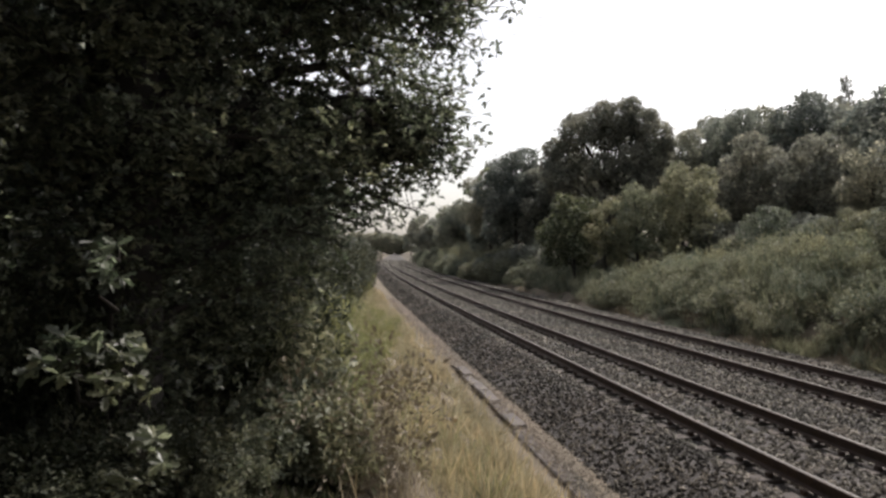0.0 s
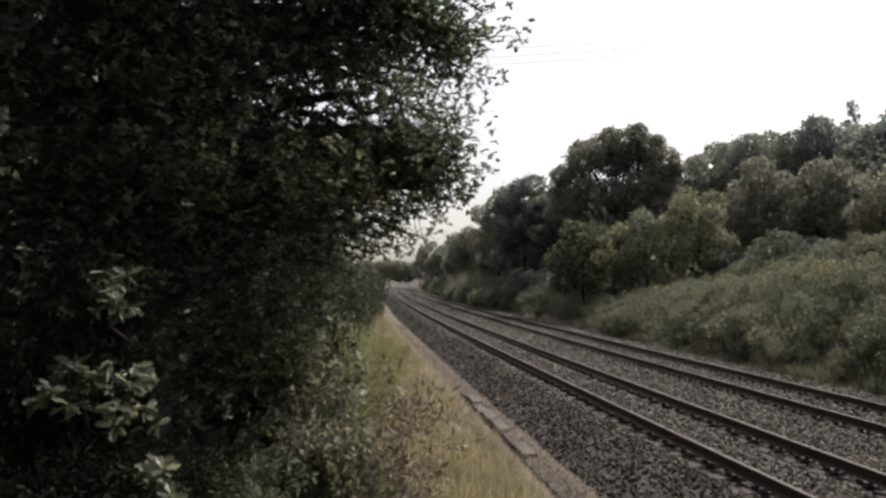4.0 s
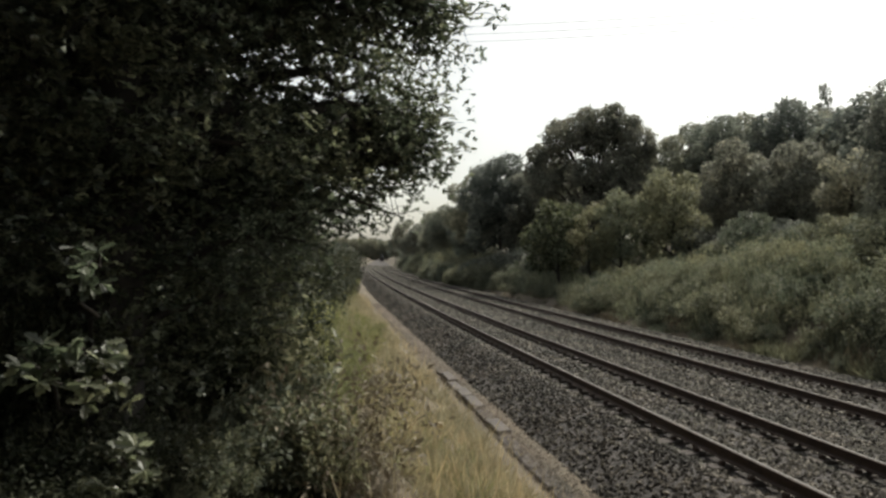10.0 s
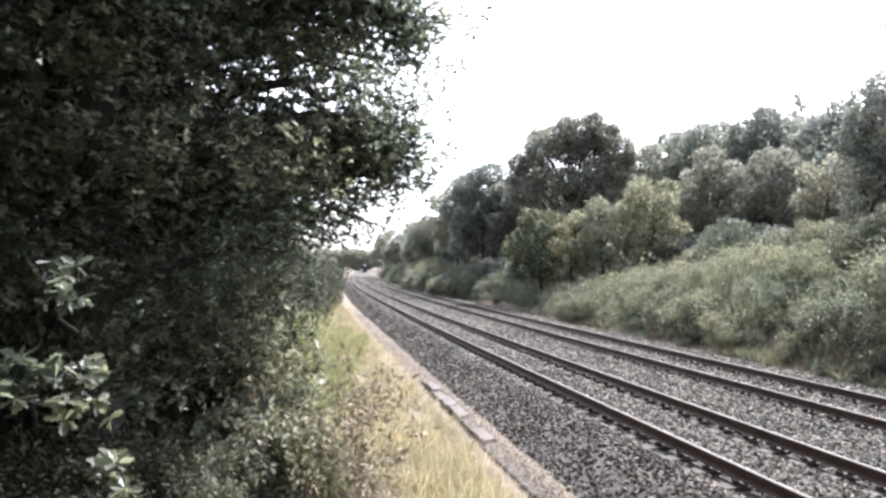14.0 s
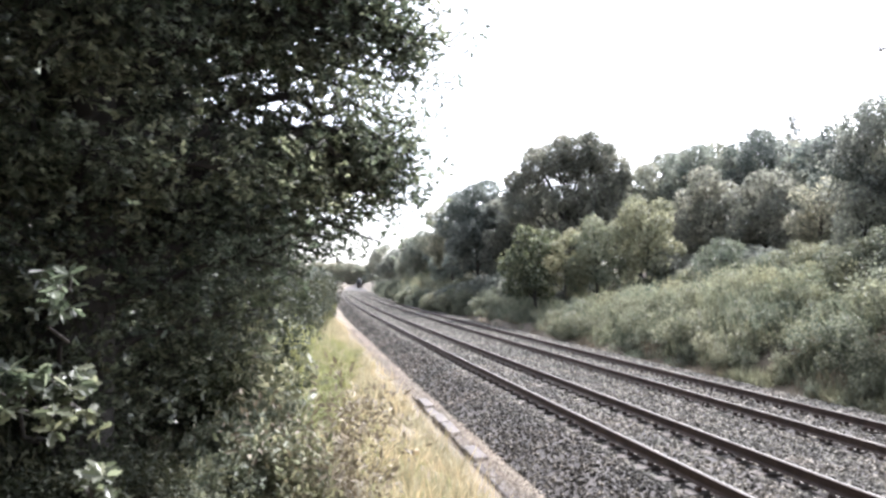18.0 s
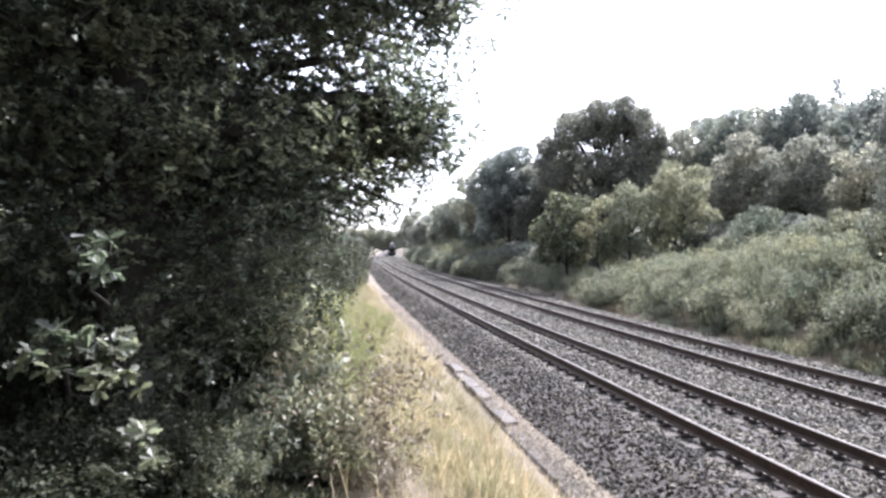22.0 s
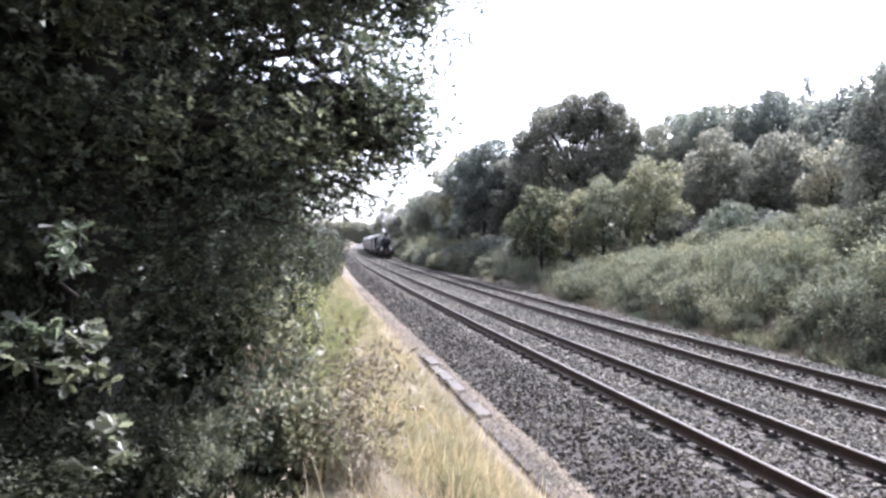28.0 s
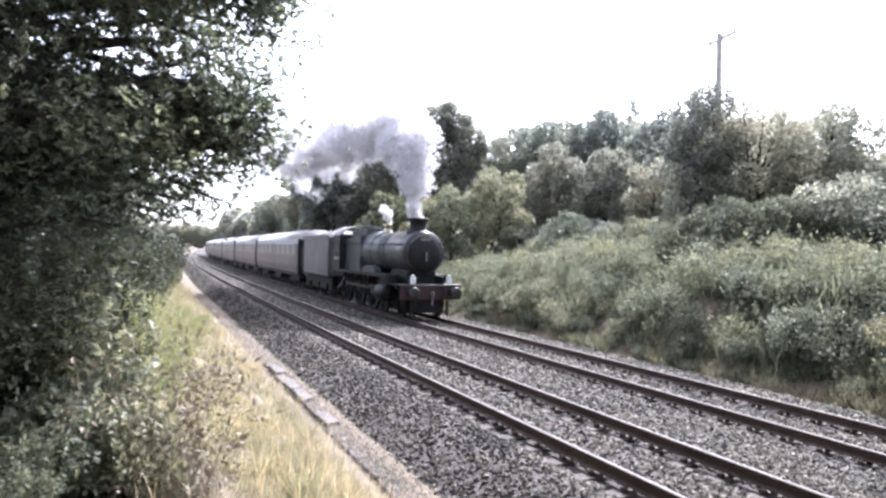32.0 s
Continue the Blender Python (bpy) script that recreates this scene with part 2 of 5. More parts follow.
def ground():
    ys = np.concatenate([[-1500, -600, -200, -80, -30], np.arange(-10, 60, 0.8), np.arange(60, 200, 4), np.arange(200, 700, 20), [900, 1200, 1800, 2600]])
    os_ = np.concatenate([[-1500, -600, -200, -90, -60, -40, -25, -15, -10], np.arange(-8, 4.0, 0.4), np.arange(4, 12.4, 2), np.arange(12.4, 20, 0.45),
                          [21, 23, 25, 30, 36, 45, 60, 80, 130, 200, 500, 1500]])
    O, Y = np.meshgrid(os_, ys)
    X = O + line_x(Y)
    Z = np.interp(O, G_O, G_Z) * bank_dip(O, Y)
    lump = np.array([[noise.noise((a * 0.5, b * 0.5, 3.0)) for a, b in zip(r, s)] for r, s in zip(X, Y)])
    Z = Z + lump * 0.12 * ((O < 2.0) | (O > 13.5))
    V = np.stack([X, Y, Z], -1).reshape(-1, 3)
    n, m = O.shape
    i = (np.arange(n - 1)[:, None] * m + np.arange(m - 1)).ravel()
    F = np.stack([i, i + 1, i + m + 1, i + m], 1)
    tagged(new("ground", mesh_np("ground", V, F, EARTH, True)), "earth ground with leaf litter, falling to the railway line", "ground", kind="structure")


ground()


# ---- ballast, rails, sleepers ----
def ballast():
    prof = [(3.15, -0.62), (3.7, -0.46), (4.25, -0.24), (4.6, -0.2), (4.9, -0.21), (5.1, -0.265), (5.46, -0.265), (5.62, -0.19), (6.4, -0.19), (6.6, -0.265), (6.96, -0.265), (7.12, -0.19), (7.6, -0.21), (8.2, -0.29), (8.8, -0.31),
            (9.05, -0.31), (9.25, -0.385), (9.6, -0.385), (9.76, -0.31), (10.55, -0.31), (10.75, -0.385), (11.1, -0.385), (11.26, -0.31), (11.7, -0.33), (12.6, -0.38), (13.5, -0.66)]
    ys = np.concatenate([[-120, -60, -20, -5], np.arange(0, 80, 1.0), np.arange(80, 260, 5), np.arange(260, 1300, 40)])
    V, F = swept(prof, ys, line_x)
    tagged(new("ballast_bed", mesh_np("ballast_bed", V, F, BALLAST, True)), "grey-brown crushed stone bed under both railway tracks", "ballast", kind="structure")
    # loose stones over the nearer stretch
    N = 132000
    u = rng.random(N)
    Y = np.where(np.arange(N) < 95000, 3.5 + 62 * u ** 2.0, np.where(np.arange(N) < 112000, -9 + 12.5 * u, 50 + 170 * u ** 1.4))
    O = 3.2 + 10.15 * rng.random(N)
    Z = np.interp(O, [p[0] for p in prof], [p[1] for p in prof])
    keep = np.ones(N, bool)
    for r in (RAIL_A, RAIL_A + GAUGE, FAR_RAIL, FAR_RAIL + GAUGE):
        keep &= np.abs(O - r + 0.03) > 0.1
    Y, O, Z = Y[keep], O[keep], Z[keep]
    N = len(Y)
    size = 0.018 + 0.022 * rng.random(N) + 0.0008 * np.abs(Y)
    base = np.array([[1, 0, 0], [0, 1, 0], [-1, 0, 0], [0, -1, 0], [0, 0, 0.8], [0, 0, -0.6]], float)
    V = base[None] * (0.65 + 0.6 * rng.random((N, 6, 1))) + 0.3 * (rng.random((N, 6, 3)) - 0.5)
    a = rng.random(N) * 6.283
    c, s = np.cos(a), np.sin(a)
    t = rng.normal(0, 0.5, N)
    ct, st = np.cos(t), np.sin(t)
    x, y, z = V[..., 0], V[..., 1], V[..., 2]
    y, z = y * ct[:, None] - z * st[:, None], y * st[:, None] + z * ct[:, None]
    x, y = x * c[:, None] - y * s[:, None], x * s[:, None] + y * c[:, None]
    C = np.stack([O + line_x(Y), Y, Z + size * (0.1 + 0.5 * rng.random(N))], 1)
    V = np.stack([x, y, z], -1) * size[:, None, None] + C[:, None]
    f = np.array([[0, 1, 4], [1, 2, 4], [2, 3, 4], [3, 0, 4], [1, 0, 5], [2, 1, 5], [3, 2, 5], [0, 3, 5]])
    dirty = O + 0.25 * np.array([noise.noise((a * 1.2, b * 0.5, 4.0)) for a, b in zip(O, Y)]) < 4.82
    for sel, mat, lab in ((~dirty, STONE, "loose grey and brown crushed stones round the tracks"), (dirty, OLDSTONE, "dirty dark brown crushed stones on the ballast shoulder")):
        W = V[sel]
        F = (f[None] + (np.arange(len(W)) * 6)[:, None, None]).reshape(-1, 3)
        tagged(new("ballast_stones", mesh_np("ballast_stones", W.reshape(-1, 3), F, mat)), lab, "ballast", kind="stuff")


ballast()


def track(name, o, z, label):
    top = thing(name, label, "railway track", kind="structure")
    ys = np.concatenate([[-120, -60, -20], np.arange(0, 120, 1.5), np.arange(120, 260, 5), np.arange(260, 1300, 40)])
    prof = [(-0.07, -0.159), (-0.07, -0.148), (-0.012, -0.13), (-0.01, -0.05), (-0.035, -0.035), (-0.036, -0.008), (-0.024, 0), (0.024, 0),
            (0.036, -0.008), (0.035, -0.035), (0.01, -0.05), (0.012, -0.13), (0.07, -0.148), (0.07, -0.159)]
    for side in (0, GAUGE):
        V, F = swept([(a + o + side, b + z) for a, b in prof], ys, line_x, True)
        ids = np.where(np.arange(len(F)) % len(prof) == 6, 1, 0)
        under("rail", mesh_np("rail", V, F, [RUST, SHINE], False, ids), top, "rusty steel rail with a bright worn top")
    bm = box_bm(-1.27, 1.27, -0.13, 0.13, -0.2, 0.0, 0.015)
    for v in bm.verts:
        if abs(v.co.x) < 0.5:
            v.co.z -= 0.02
    first = part("sleeper", bm, SLEEPER, top)
    chair_bm = bmesh.new()
    for sx in (-GAUGE / 2, GAUGE / 2):
        for d in (-0.09, 0.09):
            box_bm(sx + d - 0.028, sx + d + 0.028, -0.045, 0.045, 0.0, 0.06, 0.008, chair_bm)
    chair = part("rail_clip", chair_bm, RUST, first)
    y = 2.0
    first.location = (o + GAUGE / 2 + float(line_x(y)), y, z - 0.225)
    for i in range(1, 130):
        y = 2.0 + 0.65 * i
        s = new("sleeper", first.data)
        s.parent = top
        s.location = (o + GAUGE / 2 + float(line_x(y)), y, z - 0.225)
        s.rotation_euler = (0, 0, -2 * BEND * y)
        if y < 30:
            c = new("rail_clip", chair.data)
            c.parent = s


track("railway_track", RAIL_A, 0.0, "steel rails on concrete sleepers sunk in grey ballast, beside the grass verge")
track("railway_track", FAR_RAIL, FAR_Z, "steel rails on concrete sleepers sunk in grey ballast, below the bramble bank")


# ---- concrete cable trough at the edge of the grass, sunk in gravel ----
def trough():
    top = thing("cable_trough", "dirty concrete cable trough with sunken lids beside the ballast", "cable trough", kind="structure")
    lid = part("trough_lid", box_bm(-0.12, 0.12, -0.452, 0.452, -0.09, 0.0, 0.014), CONCRETE, top)
    y = 4.4
    for i in range(15):
        ob = lid if i == 0 else new("trough_lid", lid.data)
        ob.parent = top
        bare = y > 11.0
        wob = 2.2 if bare else 1.0
        ob.location = ((3.0 if bare else 2.96) + float(line_x(y)) + rng.normal(0, 0.014 * wob), y, (-0.345 if bare else -0.405) + rng.normal(0, 0.008 * wob))
        ob.rotation_euler = (rng.normal(0, 0.012 * wob), rng.normal(0, 0.02 * wob), rng.normal(0, 0.012 * wob))
        y += 0.915 if i % 3 or not bare else 1.1


def gravel_edge():
    """Pale trodden gravel between the grass and the ballast."""
    N = 14000
    Y = 4.0 + 40 * rng.random(N) ** 1.6
    O = 2.8 + 0.68 * np.clip(rng.normal(0.42, 0.34, N), -0.25, 1.3)
    s = 0.010 + 0.016 * rng.random(N) + 0.0004 * Y
    X = O + line_x(Y)
    C = np.stack([X, Y, np.where((O > 2.86) & (O < 3.1), -0.372, ground_z(X, Y)) + s * 0.3], 1)
    base = np.array([[1, 0, 0], [-0.5, 0.87, 0], [-0.5, -0.87, 0], [0, 0, 0.7]], float)
    V = base[None] * (0.6 + 0.8 * rng.random((N, 4, 1))) * s[:, None, None] + C[:, None]
    F = (np.array([[0, 1, 3], [1, 2, 3], [2, 0, 3]])[None] + (np.arange(N) * 4)[:, None, None]).reshape(-1, 3)
    tagged(new("gravel_edge", mesh_np("gravel_edge", V.reshape(-1, 3), F, CHIPS)), "pale pinkish gravel chips along the edge of the grass", "gravel", kind="stuff")


trough()
gravel_edge()


# ---- plants ----
OAK_LEAF = (np.array([[0, 0, 0], [0.2, 0.1, 0.02], [0.3, 0.2, 0.03], [0.4, 0.12, 0.02], [0.55, 0.3, 0.05], [0.68, 0.16, 0.02], [0.82, 0.22, 0.03], [1.0, 0, -0.05],
                      [0.2, -0.1, 0.02], [0.3, -0.2, 0.03], [0.4, -0.12, 0.02], [0.55, -0.3, 0.05], [0.68, -0.16, 0.02], [0.82, -0.22, 0.03]]),
            np.array([[0, 2, 1], [0, 3, 2], [0, 5, 3], [3, 5, 4], [0, 7, 5], [5, 7, 6], [0, 8, 9], [0, 9, 10], [0, 10, 12], [10, 11, 12], [0, 12, 7], [12, 13, 7]]))
RAGGED_LEAF = (np.array([[0, 0, 0], [0.34, 0.27, 0.04], [0.48, 0.12, 0.02], [0.72, 0.25, 0.04], [1.0, 0, -0.06], [0.34, -0.27, 0.04], [0.48, -0.12, 0.02], [0.72, -0.25, 0.04]]),
               np.array([[0, 2, 1], [0, 4, 2], [2, 4, 3], [0, 5, 6], [0, 6, 4], [6, 7, 4]]))
PLAIN_LEAF = (np.array([[0, 0, 0], [0.45, 0.3, 0.08], [1.0, 0, -0.06], [0.45, -0.3, 0.08]]), np.array([[0, 2, 1], [0, 3, 2]]))
SLIM_LEAF = (np.array([[0, 0, 0], [0.45, 0.19, 0.08], [1.0, 0, -0.06], [0.45, -0.19, 0.08]]), np.array([[0, 2, 1], [0, 3, 2]]))
BLADE = (np.array([[0, 0.03, 0], [0, -0.03, 0], [0.55, -0.02, 0.03], [0.55, 0.02, 0.03], [1.0, 0, 0.16]]), np.array([[0, 1, 2], [0, 2, 3], [3, 2, 4]]))


def unit(a):
    return a / (np.linalg.norm(a, axis=-1, keepdims=True) + 1e-9)


def leaves_np(centres, size, shape, r, upward=0.6, axis=None):
    """Leaves at the given places, turned at random with their faces mostly up."""
    N = len(centres)
    nrm = unit(r.normal(0, 1, (N, 3)) * (1 - upward) + np.array([0, 0, upward]))
    ax = r.normal(0, 1, (N, 3)) if axis is None else axis + r.normal(0, 0.35, (N, 3))
    ax = unit(ax - nrm * (ax * nrm).sum(1, keepdims=True))
    bi = np.cross(nrm, ax)
    B = np.stack([ax, bi, nrm], 1)
    V0, F0 = shape
    V = np.einsum("vk,nkd->nvd", V0, B) * np.asarray(size)[:, None, None] + centres[:, None]
    F = (F0[None] + (np.arange(N) * len(V0))[:, None, None]).reshape(-1, F0.shape[1])
    return V.reshape(-1, 3), F


def clumped(r, clumps, radii, per, flat=0.75):
    """Leaf places: a loose ball of them round each clump, thicker towards its skin."""
    C = np.repeat(clumps, per, 0)
    R = np.repeat(radii, per)
    d = unit(r.normal(0, 1, (len(C), 3)))
    rad = R * r.random(len(C)) ** 0.45
    P = C + d * rad[:, None] * np.array([1, 1, flat])
    return P, d


def bough_points(r, a, b, n=7, wob=0.12):
    a, b = np.array(a, float), np.array(b, float)
    t = np.linspace(0, 1, n)[:, None]
    L = np.linalg.norm(b - a)
    P = a + (b - a) * t + np.array([0, 0, 1]) * (L * 0.08 * np.sin(t * np.pi))
    return P + r.normal(0, wob * L / n, (n, 3)) * np.sin(t * np.pi)


def tree_mesh(seed, height, spread, trunk_h, leafmat, n_clumps=60, per=130, leaf=0.3, shape="round", clump_r=0.9, trunk_r=0.2):
    """Trunk with limbs, and a crown of clumps with gaps. Returns both meshes."""
    r = np.random.default_rng(seed)
    crown_h = height - trunk_h
    pts = []
    while len(pts) < n_clumps:
        d = unit(r.normal(0, 1, 3))
        rad = r.random() ** 0.4
        p = d * rad
        if shape == "cone":
            zz = r.random()
            a = r.random() * 6.283
            w = (1.12 - zz) * (0.2 + 0.8 * r.random())
            p = np.array([math.cos(a) * w, math.sin(a) * w, zz * 2 - 1])
        lump = 1 + 0.2 * noise.noise((d[0] * 1.7 + seed, d[1] * 1.7, d[2] * 1.7))
        pts.append(np.array([p[0] * spread * lump, p[1] * spread * lump, trunk_h + crown_h * (0.5 + 0.5 * p[2] * (1 if shape == "cone" else lump * 0.95))]))
    C = np.array(pts)
    # no clump stands off alone
    if shape != "cone":
        mid = np.array([0, 0, trunk_h + crown_h * 0.5])
        for _ in range(3):
            gap = np.sort(np.linalg.norm(C[:, None] - C[None], axis=2), 1)[:, 2]
            C = np.where((gap > 1.15 * clump_r)[:, None], C + (mid - C) * 0.16, C)
    if shape != "cone":
        C[:, 2] = np.minimum(C[:, 2], np.quantile(C[:, 2], 0.93))
    C[:, 2] = np.clip(C[:, 2], trunk_h * 0.7, height - clump_r * 0.3)
    rad = clump_r * (0.6 + 0.7 * r.random(n_clumps))
    P, d = clumped(r, C, rad, per)
    V, F = leaves_np(P, leaf * (0.6 + 0.7 * r.random(len(P))), PLAIN_LEAF, r, 0.45, d)
    crown = mesh_np("crown", V, F, leafmat)
    pieces = [tube_np([(0, 0, -0.4), (0.05, 0.03, trunk_h * 0.6), (0, 0.1, trunk_h + crown_h * 0.3), (0.1, 0, trunk_h + crown_h * 0.7)],
                      [trunk_r * 1.3, trunk_r, trunk_r * 0.7, trunk_r * 0.2], 8)]
    for c in C[:: max(1, n_clumps // 14)]:
        z0 = min(trunk_h * 0.6 + 0.4 * c[2] * r.random(), c[2])
        P = bough_points(r, (0, 0.05, max(z0, trunk_h * 0.5)), c, 6)
        pieces.append(tube_np(P, np.linspace(trunk_r * 0.4, 0.02, 6), 5))
    Vt, Ft = join_np(pieces)
    return mesh_np("trunk", Vt, Ft, BARK, True), crown


def plant(name, meshes, x, y, label, category, turn=0.0, scale=1.0, group="", z=None):
    trunk, crown = meshes
    base = float(ground_z(x, y)) if z is None else z
    top = thing(name, label, category, pose(x, y, base, 0, 0, turn), group)
    top.scale = (scale,) * 3
    if trunk:
        under("trunk", trunk, top)
    under("crown", crown, top)
    return top


def again(ob, x, y, turn, scale, sink=0.0):
    m = pose(x, y, float(ground_z(x, y)) - sink, 0, 0, turn) @ Matrix.Diagonal((scale, scale, scale, 1))
    keep = tuple(ob.scale)
    ob.scale = (1, 1, 1)
    c = copy_thing(ob, m)
    ob.scale = keep
    return c


def at_az(az, rng_):
    return rng_ * math.sin(radians(az)), rng_ * math.cos(radians(az))


# ---- the wood behind the bank ----
def lobed(r, lobes, per, leaf, flat=0.85, skin=0.72, shape=PLAIN_LEAF):
    """Leaves over billowing lobes (x, y, z, radius): most of them in the skin, facing out and up."""
    P, D, S = [], [], []
    for i, (x, y, z, rad) in enumerate(lobes):
        n = int(per * rad * rad)
        d = unit(r.normal(0, 1, (n, 3)))
        bump = np.array([noise.noise((v[0] * 2.6 + 7.3 * i, v[1] * 2.6, v[2] * 2.6 + x)) + 0.5 * noise.noise((v[0] * 6 + 3.1 * i, v[1] * 6 + y, v[2] * 6)) for v in d])
        q = rad * (skin + (1 - skin) * r.random(n) ** 0.6) * (1 + 0.42 * bump)
        stray = r.random(n) < 0.11
        q = np.where(stray, q * (1.0 + 0.22 * r.random(n)), q)
        P.append(np.array([x, y, z]) + d * q[:, None] * np.array([1, 1, flat]))
        D.append(d)
        S.append(leaf * (0.55 + 0.8 * r.random(n)))
    P, D, S = np.concatenate(P), np.concatenate(D), np.concatenate(S)
    nrm = unit(D * 0.35 + r.normal(0, 0.6, P.shape) + np.array([0, 0, 0.55]))
    ax = r.normal(0, 1, P.shape) + D * 0.7
    ax = unit(ax - nrm * (ax * nrm).sum(1, keepdims=True))
    V0, F0 = shape
    V = np.einsum("vk,nkd->nvd", V0, np.stack([ax, np.cross(nrm, ax), nrm], 1)) * S[:, None, None] + P[:, None]
    F = (F0[None] + (np.arange(len(P)) * len(V0))[:, None, None]).reshape(-1, F0.shape[1])
    return V.reshape(-1, 3), F


def dome_lobes(r, wide, low, high, n, size=0.42):
    """Lobes heaped into a crown: a few large ones inside, smaller ones over its top and sides."""
    lobes = [(0, 0, low + (high - low) * 0.45, wide * 0.72)]
    mid, half = (low + high) / 2, (high - low) / 2
    for i in range(n):
        a = 2.4 * i + r.uniform(-0.5, 0.5)
        u = -0.8 + 1.75 * (i + 0.5) / n
        c = math.sqrt(max(0.05, 1 - min(u, 1) ** 2))
        rad = wide * size * r.uniform(0.75, 1.25)
        k = r.uniform(0.68, 0.86)
        lobes.append((math.cos(a) * c * wide * k, math.sin(a) * c * wide * k, mid + u * half * 0.8, rad))
    reach = max(z + 0.8 * rad for x, y, z, rad in lobes)
    return [(x, y, low + (z - low) * (high - low) / (reach - low), rad) for x, y, z, rad in lobes]


def crown_tree(seed, wide, low, high, mat, n=12, per=900, leaf=0.24, size=0.42, trunk_r=0.2, skin=0.72):
    """A tree whose crown is a heap of leafy lobes, with a trunk and limbs that reach into them."""
    r, q = np.random.default_rng(seed), random.Random(seed)
    lobes = dome_lobes(q, wide, low, high, n, size)
    V, F = lobed(r, lobes, per, leaf, 0.85, skin)
    mid = low + (high - low) * 0.4
    pieces = [tube_np([(0, 0, -0.5), (0.06, 0.03, low * 0.6), (0, 0.1, mid), (0.1, 0, high * 0.82)], [trunk_r * 1.35, trunk_r, trunk_r * 0.7, trunk_r * 0.15], 9)]
    for x, y, z, rad in lobes[1:]:
        z0 = max(low * 0.55, min(z - rad, mid))
        pieces.append(tube_np(bough_points(r, (0, 0.05, z0), (x, y, z), 6), np.linspace(trunk_r * 0.42, 0.025, 6), 5))
    return mesh_np("trunk", *join_np(pieces), BARK, True), mesh_np("crown", V, F, mat)


def stand(name, kind_args, az, dist, top, label, category="tree", group="", turn=0.0):
    """Plants a crown_tree where the eye sees it in that direction; top: the height of its tip over the rails."""
    x, y = at_az(az, dist)
    g = float(ground_z(x, y)) - 0.004 * dist
    seed, wide, low, mat, n, per, leaf, size = kind_args
    return plant(name, crown_tree(seed, wide, low, top - g, mat, n, per, leaf, size, max(0.06, wide * 0.06)), x, y, label, category, turn, 1.0, group)


def wood():
    r = random.Random(5)
    far = "trees above the cutting"
    # the big oak: separate leafy heads on spreading limbs, sky between them
    x, y = at_az(22.0, 57)
    heads = [(-3.0, 0.6, 9.2, 1.45), (-2.2, -0.8, 10.9, 1.35), (-0.9, 0.5, 11.7, 1.5), (0.9, -0.2, 12.0, 1.4), (2.6, 0.4, 11.7, 1.35), (3.7, -0.3, 10.6, 1.3), (1.6, 1.0, 10.8, 1.3),
             (3.6, 0.5, 9.0, 1.35), (2.0, -0.8, 8.7, 1.25), (-0.4, -1.0, 8.2, 1.2), (-3.7, -0.2, 7.4, 1.35), (-1.9, 0.9, 7.0, 1.3), (0.6, 0.8, 6.6, 1.2), (3.2, 0, 6.9, 1.3), (-4.1, 0.4, 9.9, 0.9), (0.2, 0.2, 10.6, 1.15)]
    turn = radians(-22.0)
    q = np.random.default_rng(11)
    heads = [(a, b, c, d * 1.1) for a, b, c, d in heads] + [(-2.6, 0.2, 12.1, 0.7), (1.9, 0, 13.1, 0.8), (-0.2, 0, 13.0, 0.7), (3.4, 0.2, 12.3, 0.6), (4.7, 0, 9.9, 0.7), (-4.6, 0, 8.6, 0.7), (0, -0.5, 5.6, 1.1), (1.6, -0.6, 7.4, 1.2)]
    V, F = lobed(q, heads, 1250, 0.23, 0.8, 0.6)
    pieces = [tube_np([(0, 0, -0.5), (0.1, 0, 2.2), (0.0, 0.1, 5.0), (0.1, 0, 8.0), (0.2, 0, 10.5)], [0.5, 0.38, 0.3, 0.2, 0.06], 10)]
    pieces += [tube_np(bough_points(q, (0.05, 0.05, max(2.6, h[2] * 0.5)), h[:3], 7), np.linspace(0.17, 0.03, 7), 6) for h in heads]
    plant("oak_tree", (mesh_np("trunk", *join_np(pieces), BARK, True), mesh_np("crown", V, F, DARKWOOD)), x, y, "large dark oak with gaps in its crown above the cutting", "tree", math.degrees(turn), 1.0)
    # each tree of the wood's edge: seed, half width, foot of the crown, leaves, lobes, density, leaf size, lobe size; direction, distance, height
    stand("tree", (52, 3.5, 0.2, DARKWOOD, 17, 900, 0.26, 0.36), 14.7, 69, 12.6, "dark leafy tree at the edge of the cutting", group=far)
    stand("tree", (53, 2.6, 0.8, DARKWOOD, 11, 900, 0.26, 0.4), 17.4, 66, 10.6, "dark leafy tree at the edge of the cutting", group=far)
    stand("tree", (54, 1.9, 0.3, HEDGE, 10, 900, 0.22, 0.42), 19.4, 47, 6.2, "dark bushy tree in the oak's shade", group=far)
    stand("tree", (55, 2.3, 2.0, MIDWOOD, 11, 900, 0.23, 0.4), 27.8, 60, 12.2, "slender grey-green tree beside the oak", group=far)
    stand("yellow_green_tree", (56, 1.75, 0.2, YELLOW, 13, 1100, 0.17, 0.38), 24.4, 45, 6.6, "bushy yellow-green young tree lit by the sun on the bank")
    stand("yellow_green_tree", (57, 1.35, 0.2, YELLOW, 9, 1100, 0.17, 0.42), 21.9, 45.5, 5.9, "bushy yellow-green young tree lit by the sun on the bank")
    stand("tree", (58, 2.1, 0.2, YELLOW, 15, 1000, 0.18, 0.36), 28.4, 46, 8.0, "tall bushy pale green tree on the bank", group=far)
    stand("tree", (59, 3.4, 1.0, MIDWOOD, 12, 800, 0.27, 0.42), 29.8, 76, 16.2, "rounded grey-green tree deep in the wood and out of view for shade", group=far)
